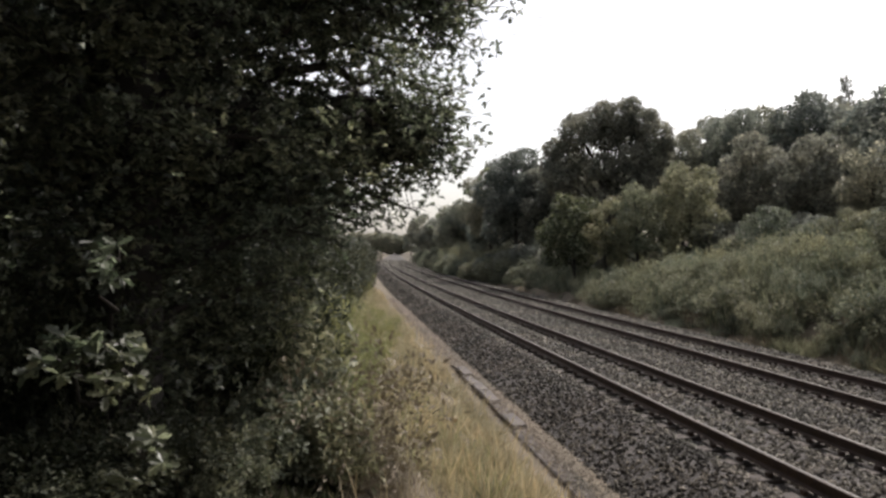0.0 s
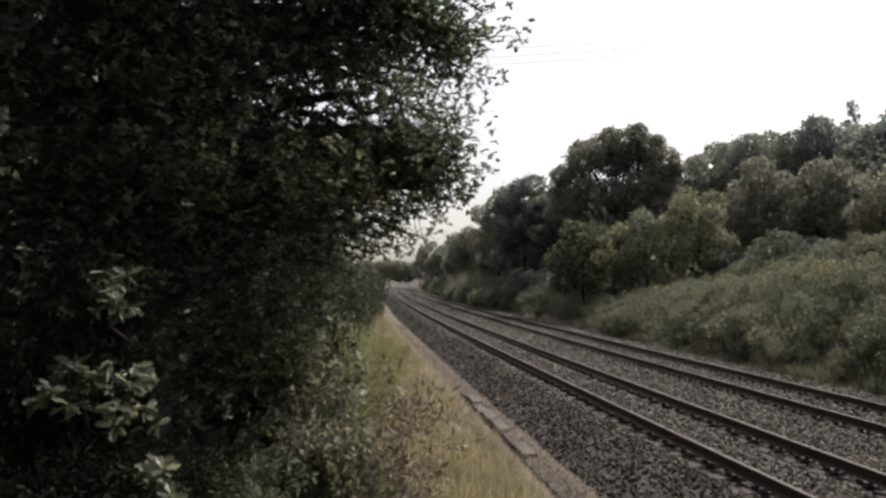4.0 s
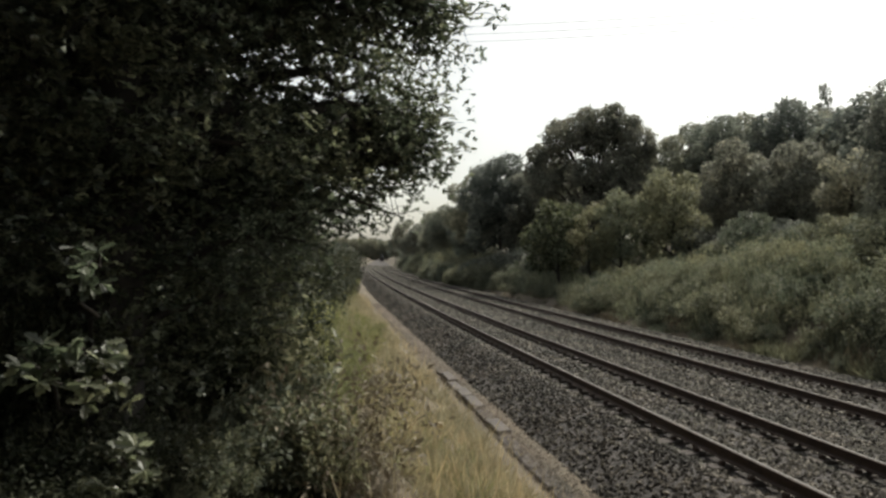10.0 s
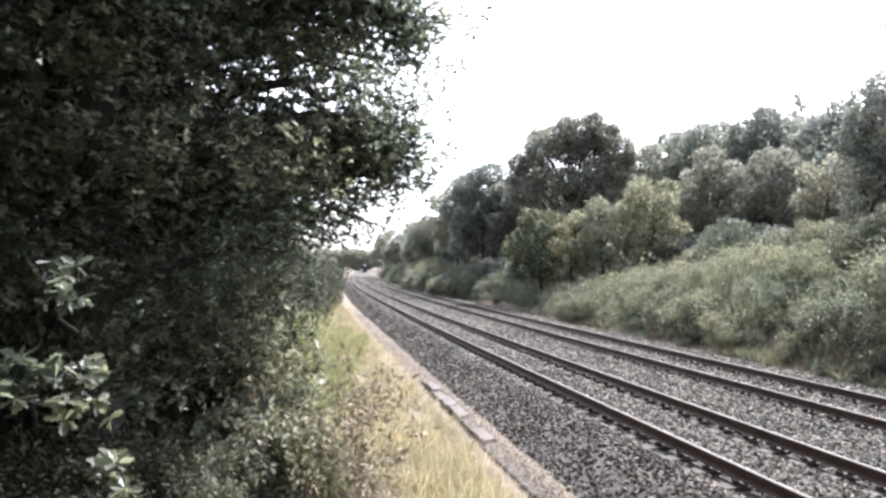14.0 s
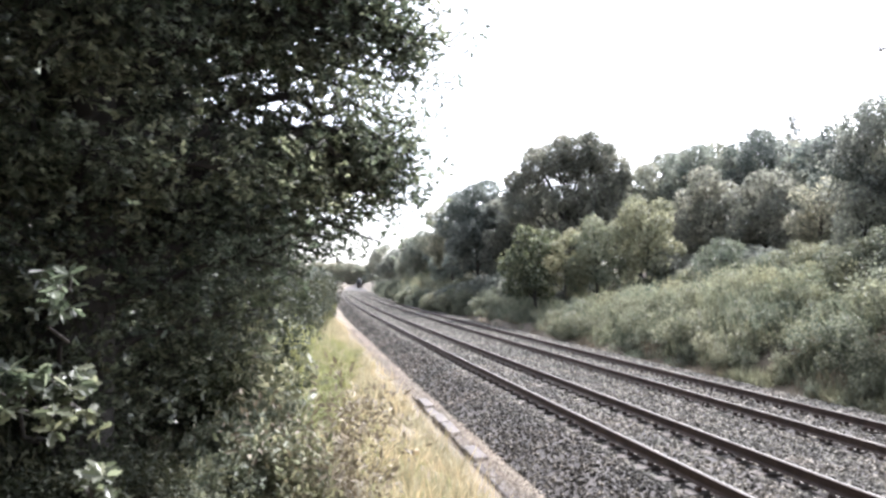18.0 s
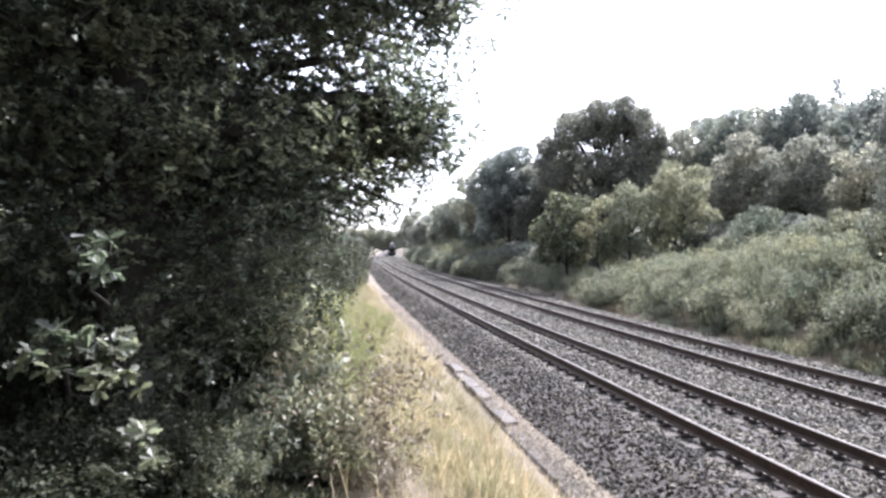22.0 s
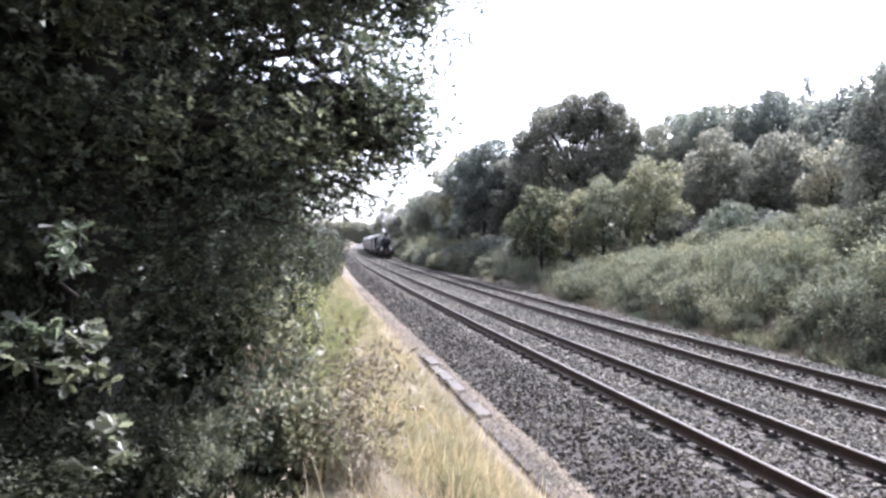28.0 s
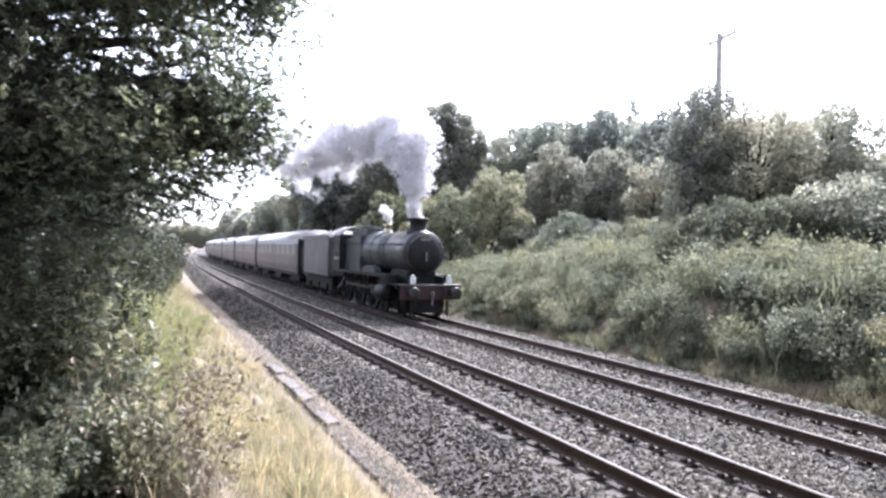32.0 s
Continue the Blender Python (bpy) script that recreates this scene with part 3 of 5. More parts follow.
    stand("tree", (60, 3.0, 0.6, MIDWOOD, 17, 950, 0.23, 0.34), 32.0, 60, 13.7, "rounded grey-green tree in the wood above the bank", group=far)
    stand("tree", (61, 3.1, 0.6, DARKWOOD, 17, 950, 0.23, 0.34), 36.6, 59, 14.3, "broad dark tree in the wood above the bank", group=far)
    stand("tree", (62, 2.3, 0.4, DARKWOOD, 14, 950, 0.21, 0.4), 37.0, 50, 9.7, "round dark tree in the wood above the bank", group=far)
    stand("tree", (63, 2.1, 0.4, DARKWOOD, 13, 950, 0.21, 0.4), 33.0, 52, 10.3, "round dark tree in the wood above the bank", group=far)
    stand("tree", (64, 1.7, 0.3, MIDWOOD, 11, 1000, 0.2, 0.38), 40.6, 45, 8.4, "grey-green tree in the wood above the bank", group=far)
    stand("tree", (65, 1.7, 0.9, DARKWOOD, 17, 1250, 0.16, 0.42), 44.5, 32.0, 9.75, "dark purplish tree crowding round the utility pole", group=far)
    stand("tree", (66, 2.3, 1.0, MIDWOOD, 15, 850, 0.16, 0.38), 48.2, 31.0, 8.9, "sunlit grey-green tree on top of the bank", group=far)
    stand("tree", (67, 1.4, 0.3, MIDWOOD, 10, 900, 0.15, 0.4), 43.4, 31.0, 6.25, "sunlit grey-green tree on top of the bank", group=far)
    stand("tree", (68, 2.1, 0.3, MIDWOOD, 14, 1300, 0.16, 0.38), 52.6, 33, 8.9, "sunlit grey-green tree on top of the bank", group=far)
    stand("tree", (69, 2.2, 0.3, MIDWOOD, 12, 1100, 0.17, 0.38), 57.6, 33, 6.3, "sunlit grey-green tree on top of the bank", group=far)
    stand("tree", (70, 1.7, 0.2, MIDWOOD, 11, 1300, 0.14, 0.4), 53.2, 26.5, 5.2, "low pale green tree behind the brambles", group=far)
    stand("tree", (71, 1.4, 0.2, MIDWOOD, 9, 1300, 0.14, 0.42), 57.5, 26, 4.9, "low pale green tree behind the brambles", group=far)
    # those behind them, filling the skyline
    for seed, az, rg, top, wide in ((80, 33.6, 70, 15.6, 3.2), (81, 38.6, 66, 14.8, 3.2), (82, 40.6, 57, 12.9, 2.8), (83, 42.2, 50, 12.4, 2.4), (84, 25.6, 66, 12.4, 3.2), (85, 19.6, 70, 12.0, 3.4),
                                    (86, 12.6, 84, 12.4, 3.2), (87, 30.6, 63, 12.0, 2.6), (88, 35.0, 62, 13.2, 2.6), (89, 50.4, 36, 9.0, 2.4), (90, 55.2, 37, 7.5, 2.4), (91, 16.2, 76, 11.6, 3.0), (92, 22.4, 64, 9.6, 3.0)):
        stand("tree", (seed, wide, 0.4, DARKWOOD if seed % 2 else MIDWOOD, 12, 620, 0.29, 0.4), az, rg, top, "leafy tree deep in the wood above the bank", group="trees deep in the wood")
    # down the line, beyond the hollow; paler leaf colour stands in for haze
    stand("tree", (72, 4.0, 0.6, MIDWOOD, 13, 420, 0.36, 0.4), 10.8, 112, 10.4, "grey-green tree far down the line, leaves paled for haze", group=far)
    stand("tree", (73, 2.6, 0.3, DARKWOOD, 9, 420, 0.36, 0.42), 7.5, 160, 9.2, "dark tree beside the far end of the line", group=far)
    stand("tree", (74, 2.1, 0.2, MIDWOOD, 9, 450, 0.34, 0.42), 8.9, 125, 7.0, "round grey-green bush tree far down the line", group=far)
    stand("tree", (75, 4.0, 0.4, MIDWOOD, 11, 300, 0.45, 0.42), 9.8, 150, 12.0, "grey-green tree far down the line, leaves paled for haze", group=far)
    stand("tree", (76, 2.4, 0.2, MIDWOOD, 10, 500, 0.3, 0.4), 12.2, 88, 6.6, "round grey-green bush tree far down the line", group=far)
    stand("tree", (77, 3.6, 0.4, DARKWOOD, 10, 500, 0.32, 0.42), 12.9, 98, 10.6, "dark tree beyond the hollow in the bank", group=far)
    shrub = crown_tree(16, 1.35, 0.1, 3.3, BRAMBLE, 12, 1500, 0.13, 0.36, 0.07)
    x, y = at_az(33.7, 40)
    s0 = plant("shrub", shrub, x, y, "grey-green shrub on top of the bank", "shrub", 0, 1.0, "shrubs on the bank")
    con = tree_mesh(15, 14.0, 2.4, 2.0, DARKWOOD, 70, 40, 0.22, "cone", 0.32, 0.16)
    x, y = at_az(38.9, 70)
    plant("conifer", con, x, y, "thin dark conifer standing above the other trees", "tree", 0, 1.0)
    back = crown_tree(18, 4.4, 0.3, 11.0, DARKWOOD, 10, 260, 0.46, 0.42, 0.3)
    x, y = at_az(40.5, 66)
    b0 = plant("tree", back, x, y, "grey-green tree deep in the wood and out of view for shade", "tree", 0, 0.95, "trees deep in the wood")
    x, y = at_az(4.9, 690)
    f0 = plant("tree", crown_tree(20, 4.6, 0.2, 10.5, MIDWOOD, 10, 200, 0.55, 0.44, 0.3), x, y, "tree where the line is lost to sight, leaves paled for haze", "tree", 0, 1.9, "trees at the far end of the line")
    for az, rg, sc in ((35.6, 38, 0.45), (31.2, 41, 0.65), (40.5, 33, 0.6), (45.6, 26.2, 0.8), (49.0, 26, 0.75), (42.6, 26.8, 0.65), (47.2, 25.6, 0.6), (51.4, 25.6, 0.7), (60, 25, 0.8), (26.6, 42, 0.45)):
        x, y = at_az(az, rg)
        again(s0, x, y, r.uniform(0, 360), sc)
    under_shrub = crown_tree(19, 1.9, -0.2, 2.6, DARKWOOD, 11, 1000, 0.19, 0.4, 0.06)
    x, y = at_az(16.0, 61)
    u0 = plant("shrub", under_shrub, x, y, "dark shrub in the shade under the oak", "shrub", 0, 1.0, "shrubs on the bank")
    for az, rg, sc in ((14.2, 64, 0.9), (18.2, 57, 0.95), (20.4, 54, 0.9), (22.6, 50, 0.75), (31.0, 46, 1.0), (37.8, 42, 0.7), (35.2, 45, 0.8), (12.8, 69, 0.9)):
        x, y = at_az(az, rg)
        again(u0, x, y, r.uniform(0, 360), sc)
    # rounded bramble mounds where the bank rises again
    mound = crown_tree(17, 2.2, -0.6, 1.9, BRAMBLE, 13, 900, 0.2, 0.4, 0.05)
    x, y = at_az(11.9, 72)
    m0 = plant("bramble_mound", mound, x, y, "rounded sunlit bramble mound beside the line", "bush", 0, 1.0, "bramble mounds down the line")
    for az, rg, sc, tn in ((10.7, 82, 1.0, 70), (9.6, 95, 1.1, 150), (8.9, 108, 1.1, 210), (13.2, 66, 0.9, 280), (14.6, 62, 0.9, 30), (8.2, 125, 1.2, 20), (7.5, 145, 1.3, 100), (16.2, 58, 0.85, 200), (10.0, 88, 1.2, 310)):
        x, y = at_az(az, rg)
        again(m0, x, y, tn, sc)
    # underwood along the top of the bank
    for i in range(30):
        y = 4 + i * 1.9 + r.uniform(-1, 1)
        x = r.uniform(21, 25) + float(line_x(y))
        again(s0, x, y, r.uniform(0, 360), r.uniform(0.4, 0.65))
    # deeper rows that close the wood
    for i in range(40):
        y = -20 + i * 7.0 + r.uniform(-2, 2)
        x = r.uniform(36, 50) + float(line_x(y))
        again(b0, x, y, r.uniform(0, 360), r.uniform(0.75, 0.95) * (0.45 if y < 42 else 1.0))
    # the other side of the line
    for i in range(30):
        y = 45 + i * 13 + r.uniform(-3, 3)
        x = float(line_x(y)) + r.uniform(-11, -5.5)
        again(b0, x, y, r.uniform(0, 360), r.uniform(0.45, 0.7))
    # the farthest of these take the paler leaves in place of haze
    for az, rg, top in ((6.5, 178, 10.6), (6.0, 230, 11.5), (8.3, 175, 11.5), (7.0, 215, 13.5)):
        stand("tree", (int(az * 10) + 40, 2.6, 0.2, MIDWOOD if rg > 200 else DARKWOOD, 9, 330, 0.42, 0.42), az, rg, top, "tree beside the far end of the line, leaves paled for haze", group=far)
    # where the line is lost to sight, with haze put into the leaf colour
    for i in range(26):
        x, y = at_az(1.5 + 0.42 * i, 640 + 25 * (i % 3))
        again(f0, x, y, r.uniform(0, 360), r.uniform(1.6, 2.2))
    # unseen trees on the bank behind to the right, added to cut sky light
    for i in range(11):
        y = 1.5 - 5.0 * i
        again(b0, 22.5 + 2.0 * (i % 2) + float(line_x(y)), y, r.uniform(0, 360), r.uniform(1.0, 1.2))
    # behind and left of the viewer: mostly unseen trees added to block sky light
    for x, y, sc in ((1.6, -6.5, 0.8), (0.6, -4.2, 0.7), (-8.5, 2, 1.4), (-6.5, 9, 0.95), (-8, 15, 1.0), (-8, -4.5, 1.4), (-4, -8, 1.3), (2, -11, 1.2), (-13, -6, 1.4), (-6, 22, 0.8), (-13, 8, 1.3)):
        again(b0, x, y, r.uniform(0, 360), sc)


wood()


# ---- brambles and weeds on the bank ----
def bank():
    r = random.Random(9)
    makes = []
    for seed, mat, nm, lab in ((21, BRAMBLE, "bramble_bush", "tangled green bramble bush on the cutting's bank"), (22, BRAMBLE, "bramble_bush", "tangled green bramble bush on the cutting's bank"),
                               (23, FERN, "weed_clump", "sunlit yellow-green weeds on the cutting's bank")):
        q = np.random.default_rng(seed)
        C = np.stack([q.normal(0, 0.6, 26), q.normal(0, 0.6, 26), 0.15 + 0.65 * q.random(26)], 1)
        heaps = [(C[i][0], C[i][1], C[i][2], 0.3 + 0.26 * q.random()) for i in range(11)]
        V, F = lobed(q, heaps, 1500, 0.115, 0.85, 0.55, SLIM_LEAF)
        # shoots arching out of the heap
        tips = C[11:, None] * np.array([1.25, 1.25, 1.0]) + np.linspace(0, 1, 14)[None, :, None] * np.array([0, 0, 0.55]) + q.normal(0, 0.06, (15, 14, 3))
        V2, F2 = leaves_np(tips.reshape(-1, 3), 0.07 + 0.07 * q.random(15 * 14), SLIM_LEAF, q, 0.3, np.tile(np.array([0, 0, 1.0]), (15 * 14, 1)))
        V, F = join_np([(V, F), (V2, F2)])
        me = mesh_np("foliage", V, F, mat)
        pieces = [tube_np(bough_points(q, (0, 0, -0.1), (C[i][0] * 1.1, C[i][1] * 1.1, C[i][2] + 0.3), 5), np.linspace(0.014, 0.004, 5), 4) for i in range(0, 26, 3)]
        stems = mesh_np("stem_tangle", *join_np(pieces), BARK, True)
        makes.append((nm, lab, me, stems))
    firsts = []
    for y in np.arange(5, 150, 1.6):
        for o in (13.9, 14.8, 15.9, 17.0, 18.3):
            if y > 50 and r.random() < 0.6:
                continue
            yy, oo = y + r.uniform(-0.6, 0.6), o + r.uniform(-0.45, 0.45)
            top_of_bank = oo > 16.2
            shady = 36 < yy < 70
            k = 2 if not shady and r.random() < (0.5 if top_of_bank else 0.05) else r.choice((0, 1))
            x = oo + float(line_x(yy))
            sc = r.uniform(0.7, 1.25) * (1.05 if yy < 50 else 1.3) * (0.55 if o == 13.9 else 1.0) * (1.0 + 0.45 * noise.noise((oo * 0.35, yy * 0.22, 6.0))) * (0.7 if shady and yy < 60 else 1.0)
            m = pose(x, yy, float(ground_z(x, yy)) - 0.1, 0, 0 if o > 16.5 else -18, r.uniform(-180, 180)) @ Matrix.Diagonal((sc, sc, sc, 1))
            if len(firsts) < 3:
                k = len(firsts)
                nm, lab, me, stems = makes[k]
                ob = thing(nm, lab, "bush", pose(x, yy, float(ground_z(x, yy)) - 0.1), "bushes on the bank")
                under("foliage", me, ob)
                tagged(under("stem_tangle", stems, ob), kind="stuff")
                firsts.append(ob)
            else:
                copy_thing(firsts[k], m)


bank()


# ---- the near oak and the hedge under it ----
def near_oak():
    r = np.random.default_rng(31)
    root = np.array([-1.75, 5.85, 0.9])
    top = thing("oak_tree", "large dark oak with lobed leaves hanging over the grass verge", "tree", pose(0, 0, 0))
    Vt, Ft = tube_np([root + (0, 0, -0.5), root + (0, 0, 0.3), root + (0.05, 0.0, 1.8), root + (0.02, 0.1, 3.6), root + (0.1, 0.2, 5.5), root + (0.1, 0.4, 7.5)],
                     [0.46, 0.36, 0.3, 0.27, 0.2, 0.08], 12)
    under("trunk", mesh_np("trunk", Vt, Ft, BARK, True), top, "thick grey-brown trunk")
    # each bough: how high it leaves the trunk, and where it ends
    boughs = [(4.0, 1.70, 7.64, 5.34), (4.8, 1.54, 7.30, 6.00), (2.6, 1.32, 8.85, 4.10), (3.0, 1.25, 9.10, 4.28), (2.2, 1.10, 9.40, 3.60), (1.8, 0.55, 9.60, 3.20), (3.8, 0.79, 7.05, 5.00),
              (4.2, 0.10, 8.00, 5.60), (2.4, 0.13, 7.50, 3.50), (1.9, -0.28, 6.00, 2.80), (3.2, -0.70, 6.50, 4.40), (2.2, -1.25, 6.60, 3.30),
              (2.4, -1.35, 6.30, 3.60), (1.5, -0.50, 7.00, 2.30), (1.2, -1.15, 7.10, 1.80),
              (4.8, -0.20, 8.00, 6.40), (4.0, -1.75, 7.00, 5.40), (4.4, -2.40, 6.80, 5.40), (1.0, -2.15, 6.40, 1.60),
              (4.6, 0.75, 7.39, 5.58), (4.2, 0.40, 8.40, 5.05), (3.6, 0.50, 8.60, 4.30), (4.9, -0.90, 7.00, 5.90), (3.9, -1.25, 6.60, 4.60),
              (4.4, -2.15, 6.20, 5.00), (2.8, -0.50, 5.60, 3.50), (2.0, 0.40, 8.70, 2.90), (5.5, -1.20, 6.40, 6.60),
              (1.4, -2.60, 6.40, 2.00), (1.0, -1.60, 6.60, 1.50), (2.6, -3.05, 6.80, 3.40),
              (0.9, -2.65, 6.80, 1.40), (1.2, -1.20, 7.20, 1.90), (2.2, -1.60, 7.40, 3.00), (3.2, -1.40, 7.60, 4.20), (3.4, -3.25, 6.20, 4.40), (1.6, -3.15, 6.10, 2.40),
              (5.0, 1.39, 7.59, 5.26), (4.8, 1.22, 7.22, 5.14), (4.4, 0.83, 7.42, 5.03), (4.6, 1.24, 7.54, 5.26), (3.0, 1.36, 8.75, 3.86), (2.8, 1.28, 8.88, 3.68), (2.6, 1.13, 8.73, 3.91), (2.3, 1.09, 9.54, 3.14), (3.0, 1.47, 8.80, 4.25), (3.2, 1.42, 8.85, 4.60), (2.8, 1.40, 8.80, 3.95)]
    boughs += [(1.0, -1.5, 5.2, 1.9), (1.8, -1.62, 5.15, 2.7), (2.6, -1.45, 5.2, 3.5), (3.4, -1.55, 5.2, 4.3), (3.9, -1.0, 5.6, 4.6),
               (3.4, -1.85, 5.1, 4.45), (2.9, -1.95, 5.05, 3.95), (2.4, -1.9, 5.1, 3.45), (1.9, -1.85, 5.1, 2.95), (3.2, -2.25, 5.1, 4.2), (2.2, -2.25, 5.1, 3.2), (4.0, -1.8, 5.2, 4.9)]
    # single sprigs reaching out towards the path, and unseen overhead boughs added for shade
    sprigs = [(0.6, -1.10, 3.11, 2.07), (0.7, -0.94, 3.17, 2.08), (0.5, -1.19, 3.09, 2.16), (1.2, -0.96, 3.27, 2.54), (0.2, -0.81, 3.09, 1.70), (0.8, -1.02, 3.12, 2.14)]
    overhead = [(4.6, -1.0, 1.2, 5.6), (5.2, 0.4, 3.2, 6.6), (4.8, -2.6, 0.4, 5.6), (5.0, -3.2, 2.4, 6.2),
                (5.0, 0.5, 6.2, 6.1), (4.9, 0.3, 4.6, 6.3), (5.2, -0.3, 3.6, 6.2), (5.6, -0.4, 5.2, 7.0), (5.0, -1.6, 3.2, 6.0), (5.0, -0.8, 6.6, 6.3), (5.4, -0.2, 7.2, 6.9), (5.2, -1.5, 6.8, 6.8),
                (5.0, 0.2, 6.9, 6.6), (5.2, 0.4, 5.8, 6.5)]
    boughs += [(4.4, 1.20, 7.37, 4.92), (4.0, 1.16, 8.93, 5.12), (3.7, 0.8, 8.97, 4.98), (4.0, 0.45, 8.78, 5.18), (4.4, 1.37, 7.39, 5.05), (3.9, 0.1, 8.55, 5.25),
               (2.6, 1.05, 8.75, 4.42), (2.6, 1.32, 8.8, 4.25), (2.4, 1.25, 8.75, 3.95), (2.2, 1.1, 8.7, 3.75), (2.6, 0.8, 8.75, 4.25), (2.3, 0.75, 8.75, 3.98), (2.1, 1.1, 8.7, 3.72), (2.4, 0.4, 8.55, 4.15), (2.0, 0.25, 8.6, 3.7)]
    boughs = boughs + sprigs + overhead
    # openings between the boughs through which the sky shows: from, to, half width
    gaps = [((-0.17, 5.5, 3.97), (-0.33, 10.5, 5.24), 0.14), ((-0.02, 5.5, 3.8), (-0.02, 10.5, 4.92), 0.15), ((0.22, 5.5, 3.86), (0.42, 10.5, 5.02), 0.13), ((0.55, 5.5, 2.98), (1.05, 10.5, 3.36), 0.15)]

    def shut(C):
        keep = np.ones(len(C), bool)
        for a, b, w in gaps:
            a, b = np.array(a), np.array(b)
            t = np.clip(((C - a) @ (b - a)) / ((b - a) @ (b - a)), 0, 1)
            off = np.linalg.norm(C - a - t[:, None] * (b - a), axis=1)
            rag = np.array([noise.noise(Vector(p) * 4.0) for p in C])
            keep &= off > w * (0.85 + 0.7 * rag)
        return keep

    for z0, bx, by, bz in boughs:
        a, b = root + (0, 0, z0 - 0.9 + 0.3), np.array((bx, by, bz))
        few = 0.08 if (z0, bx, by, bz) in sprigs else 1.0
        roof = (z0, bx, by, bz) in overhead
        L = np.linalg.norm(b - a)
        P = bough_points(r, a, b, 9, 0.2)
        rad = np.linspace(0.035 + 0.012 * L, 0.008, 9) * (0.3 if few < 1 else 1.0)
        pieces = [tube_np(P, rad, 6)]
        ends = []
        for i in range(int((20 + 8 * L) * few)):
            t = (0.22 + 0.78 * r.random()) if few == 1.0 else 0.94 + 0.06 * r.random()
            p = P[0] * 0
            k = min(int(t * 8), 7)
            p = P[k] + (P[k + 1] - P[k]) * (t * 8 - k)
            side = unit(r.normal(0, 1, 3) + unit(b - a) * 0.8) * (0.25 + 0.5 * r.random()) * np.array([1, 1, 0.75]) * (0.24 if few < 1 else 1.0)
            q = p + side
            pieces.append(tube_np(np.array([p, p + side * 0.5 + (0, 0, 0.04), q]), [0.007, 0.004, 0.002], 4))
            ends.append((p + side * 0.5, q, side))
        bough = under("bough", mesh_np("bough", *join_np(pieces), BARK, True), top)
        C, D = [], []
        for m_, q, side in ends:
            outer = by > 7.8 or (bz > 4.8 and bx > 0.4)
            n = (38 if outer else 56) if few == 1.0 else 24
            n = 84 if roof else n
            # rosettes of leaves round the buds of each twig
            k = max(2, n // 7)
            node = m_ + (q - m_) * r.random(k)[:, None] + r.normal(0, 0.10 if few == 1.0 else 0.05, (k, 3))
            C.append(np.repeat(node, 7, 0))
            D.append(unit(r.normal(0, 1, (7 * k, 3)) * np.array([1, 1, 0.55]) + unit(side) * 0.5))
        C, D = np.concatenate(C), np.concatenate(D)
        ok = shut(C)
        C, D = C[ok], D[ok]
        V, F = leaves_np(C, (0.046 + 0.034 * r.random(len(C))) * (1.1 if few < 1 else 1.5 if roof else 1.0), OAK_LEAF if few < 1 else RAGGED_LEAF, r, 0.6, D)
        under("foliage", mesh_np("foliage", V, F, OAK), bough)
    # the high crown over the boughs, out of view; outlying lobes added for shade
    high = [(-1.5, 6.0, 8.8, 2.0), (-0.5, 5.0, 9.6, 2.0), (-2.8, 7.2, 8.6, 1.8), (-1.2, 8.2, 10.2, 2.0), (0.2, 6.2, 10.8, 1.6), (0.6, 8.4, 8.0, 1.1), (1.2, 8.9, 7.9, 0.9), (-0.1, 7.5, 8.1, 1.3), (-2.6, 2.4, 7.8, 1.8), (-2.0, 0.4, 8.2, 2.0), (-3.8, 4.0, 7.0, 1.6), (-1.0, -1.6, 8.4, 1.8), (-4.6, 1.0, 6.6, 2.0), (-3.0, -3.6, 7.4, 2.0), (0.4, -3.8, 8.4, 1.8), (-5.6, -1.6, 6.4, 2.0), (-3.0, 5.0, 8.8, 1.8), (0.3, 4.4, 9.2, 1.5), (-1.2, 3.2, 8.8, 1.5)]
    limbs = under("limb", mesh_np("limb", *join_np([tube_np(bough_points(r, root + (0, 0, 4.6), h[:3], 7), np.linspace(0.13, 0.03, 7), 6) for h in high]), BARK, True), top)
    under("foliage", mesh_np("foliage", *lobed(r, high, 1100, 0.17, 0.8, 0.55, RAGGED_LEAF), OAK), limbs)


near_oak()


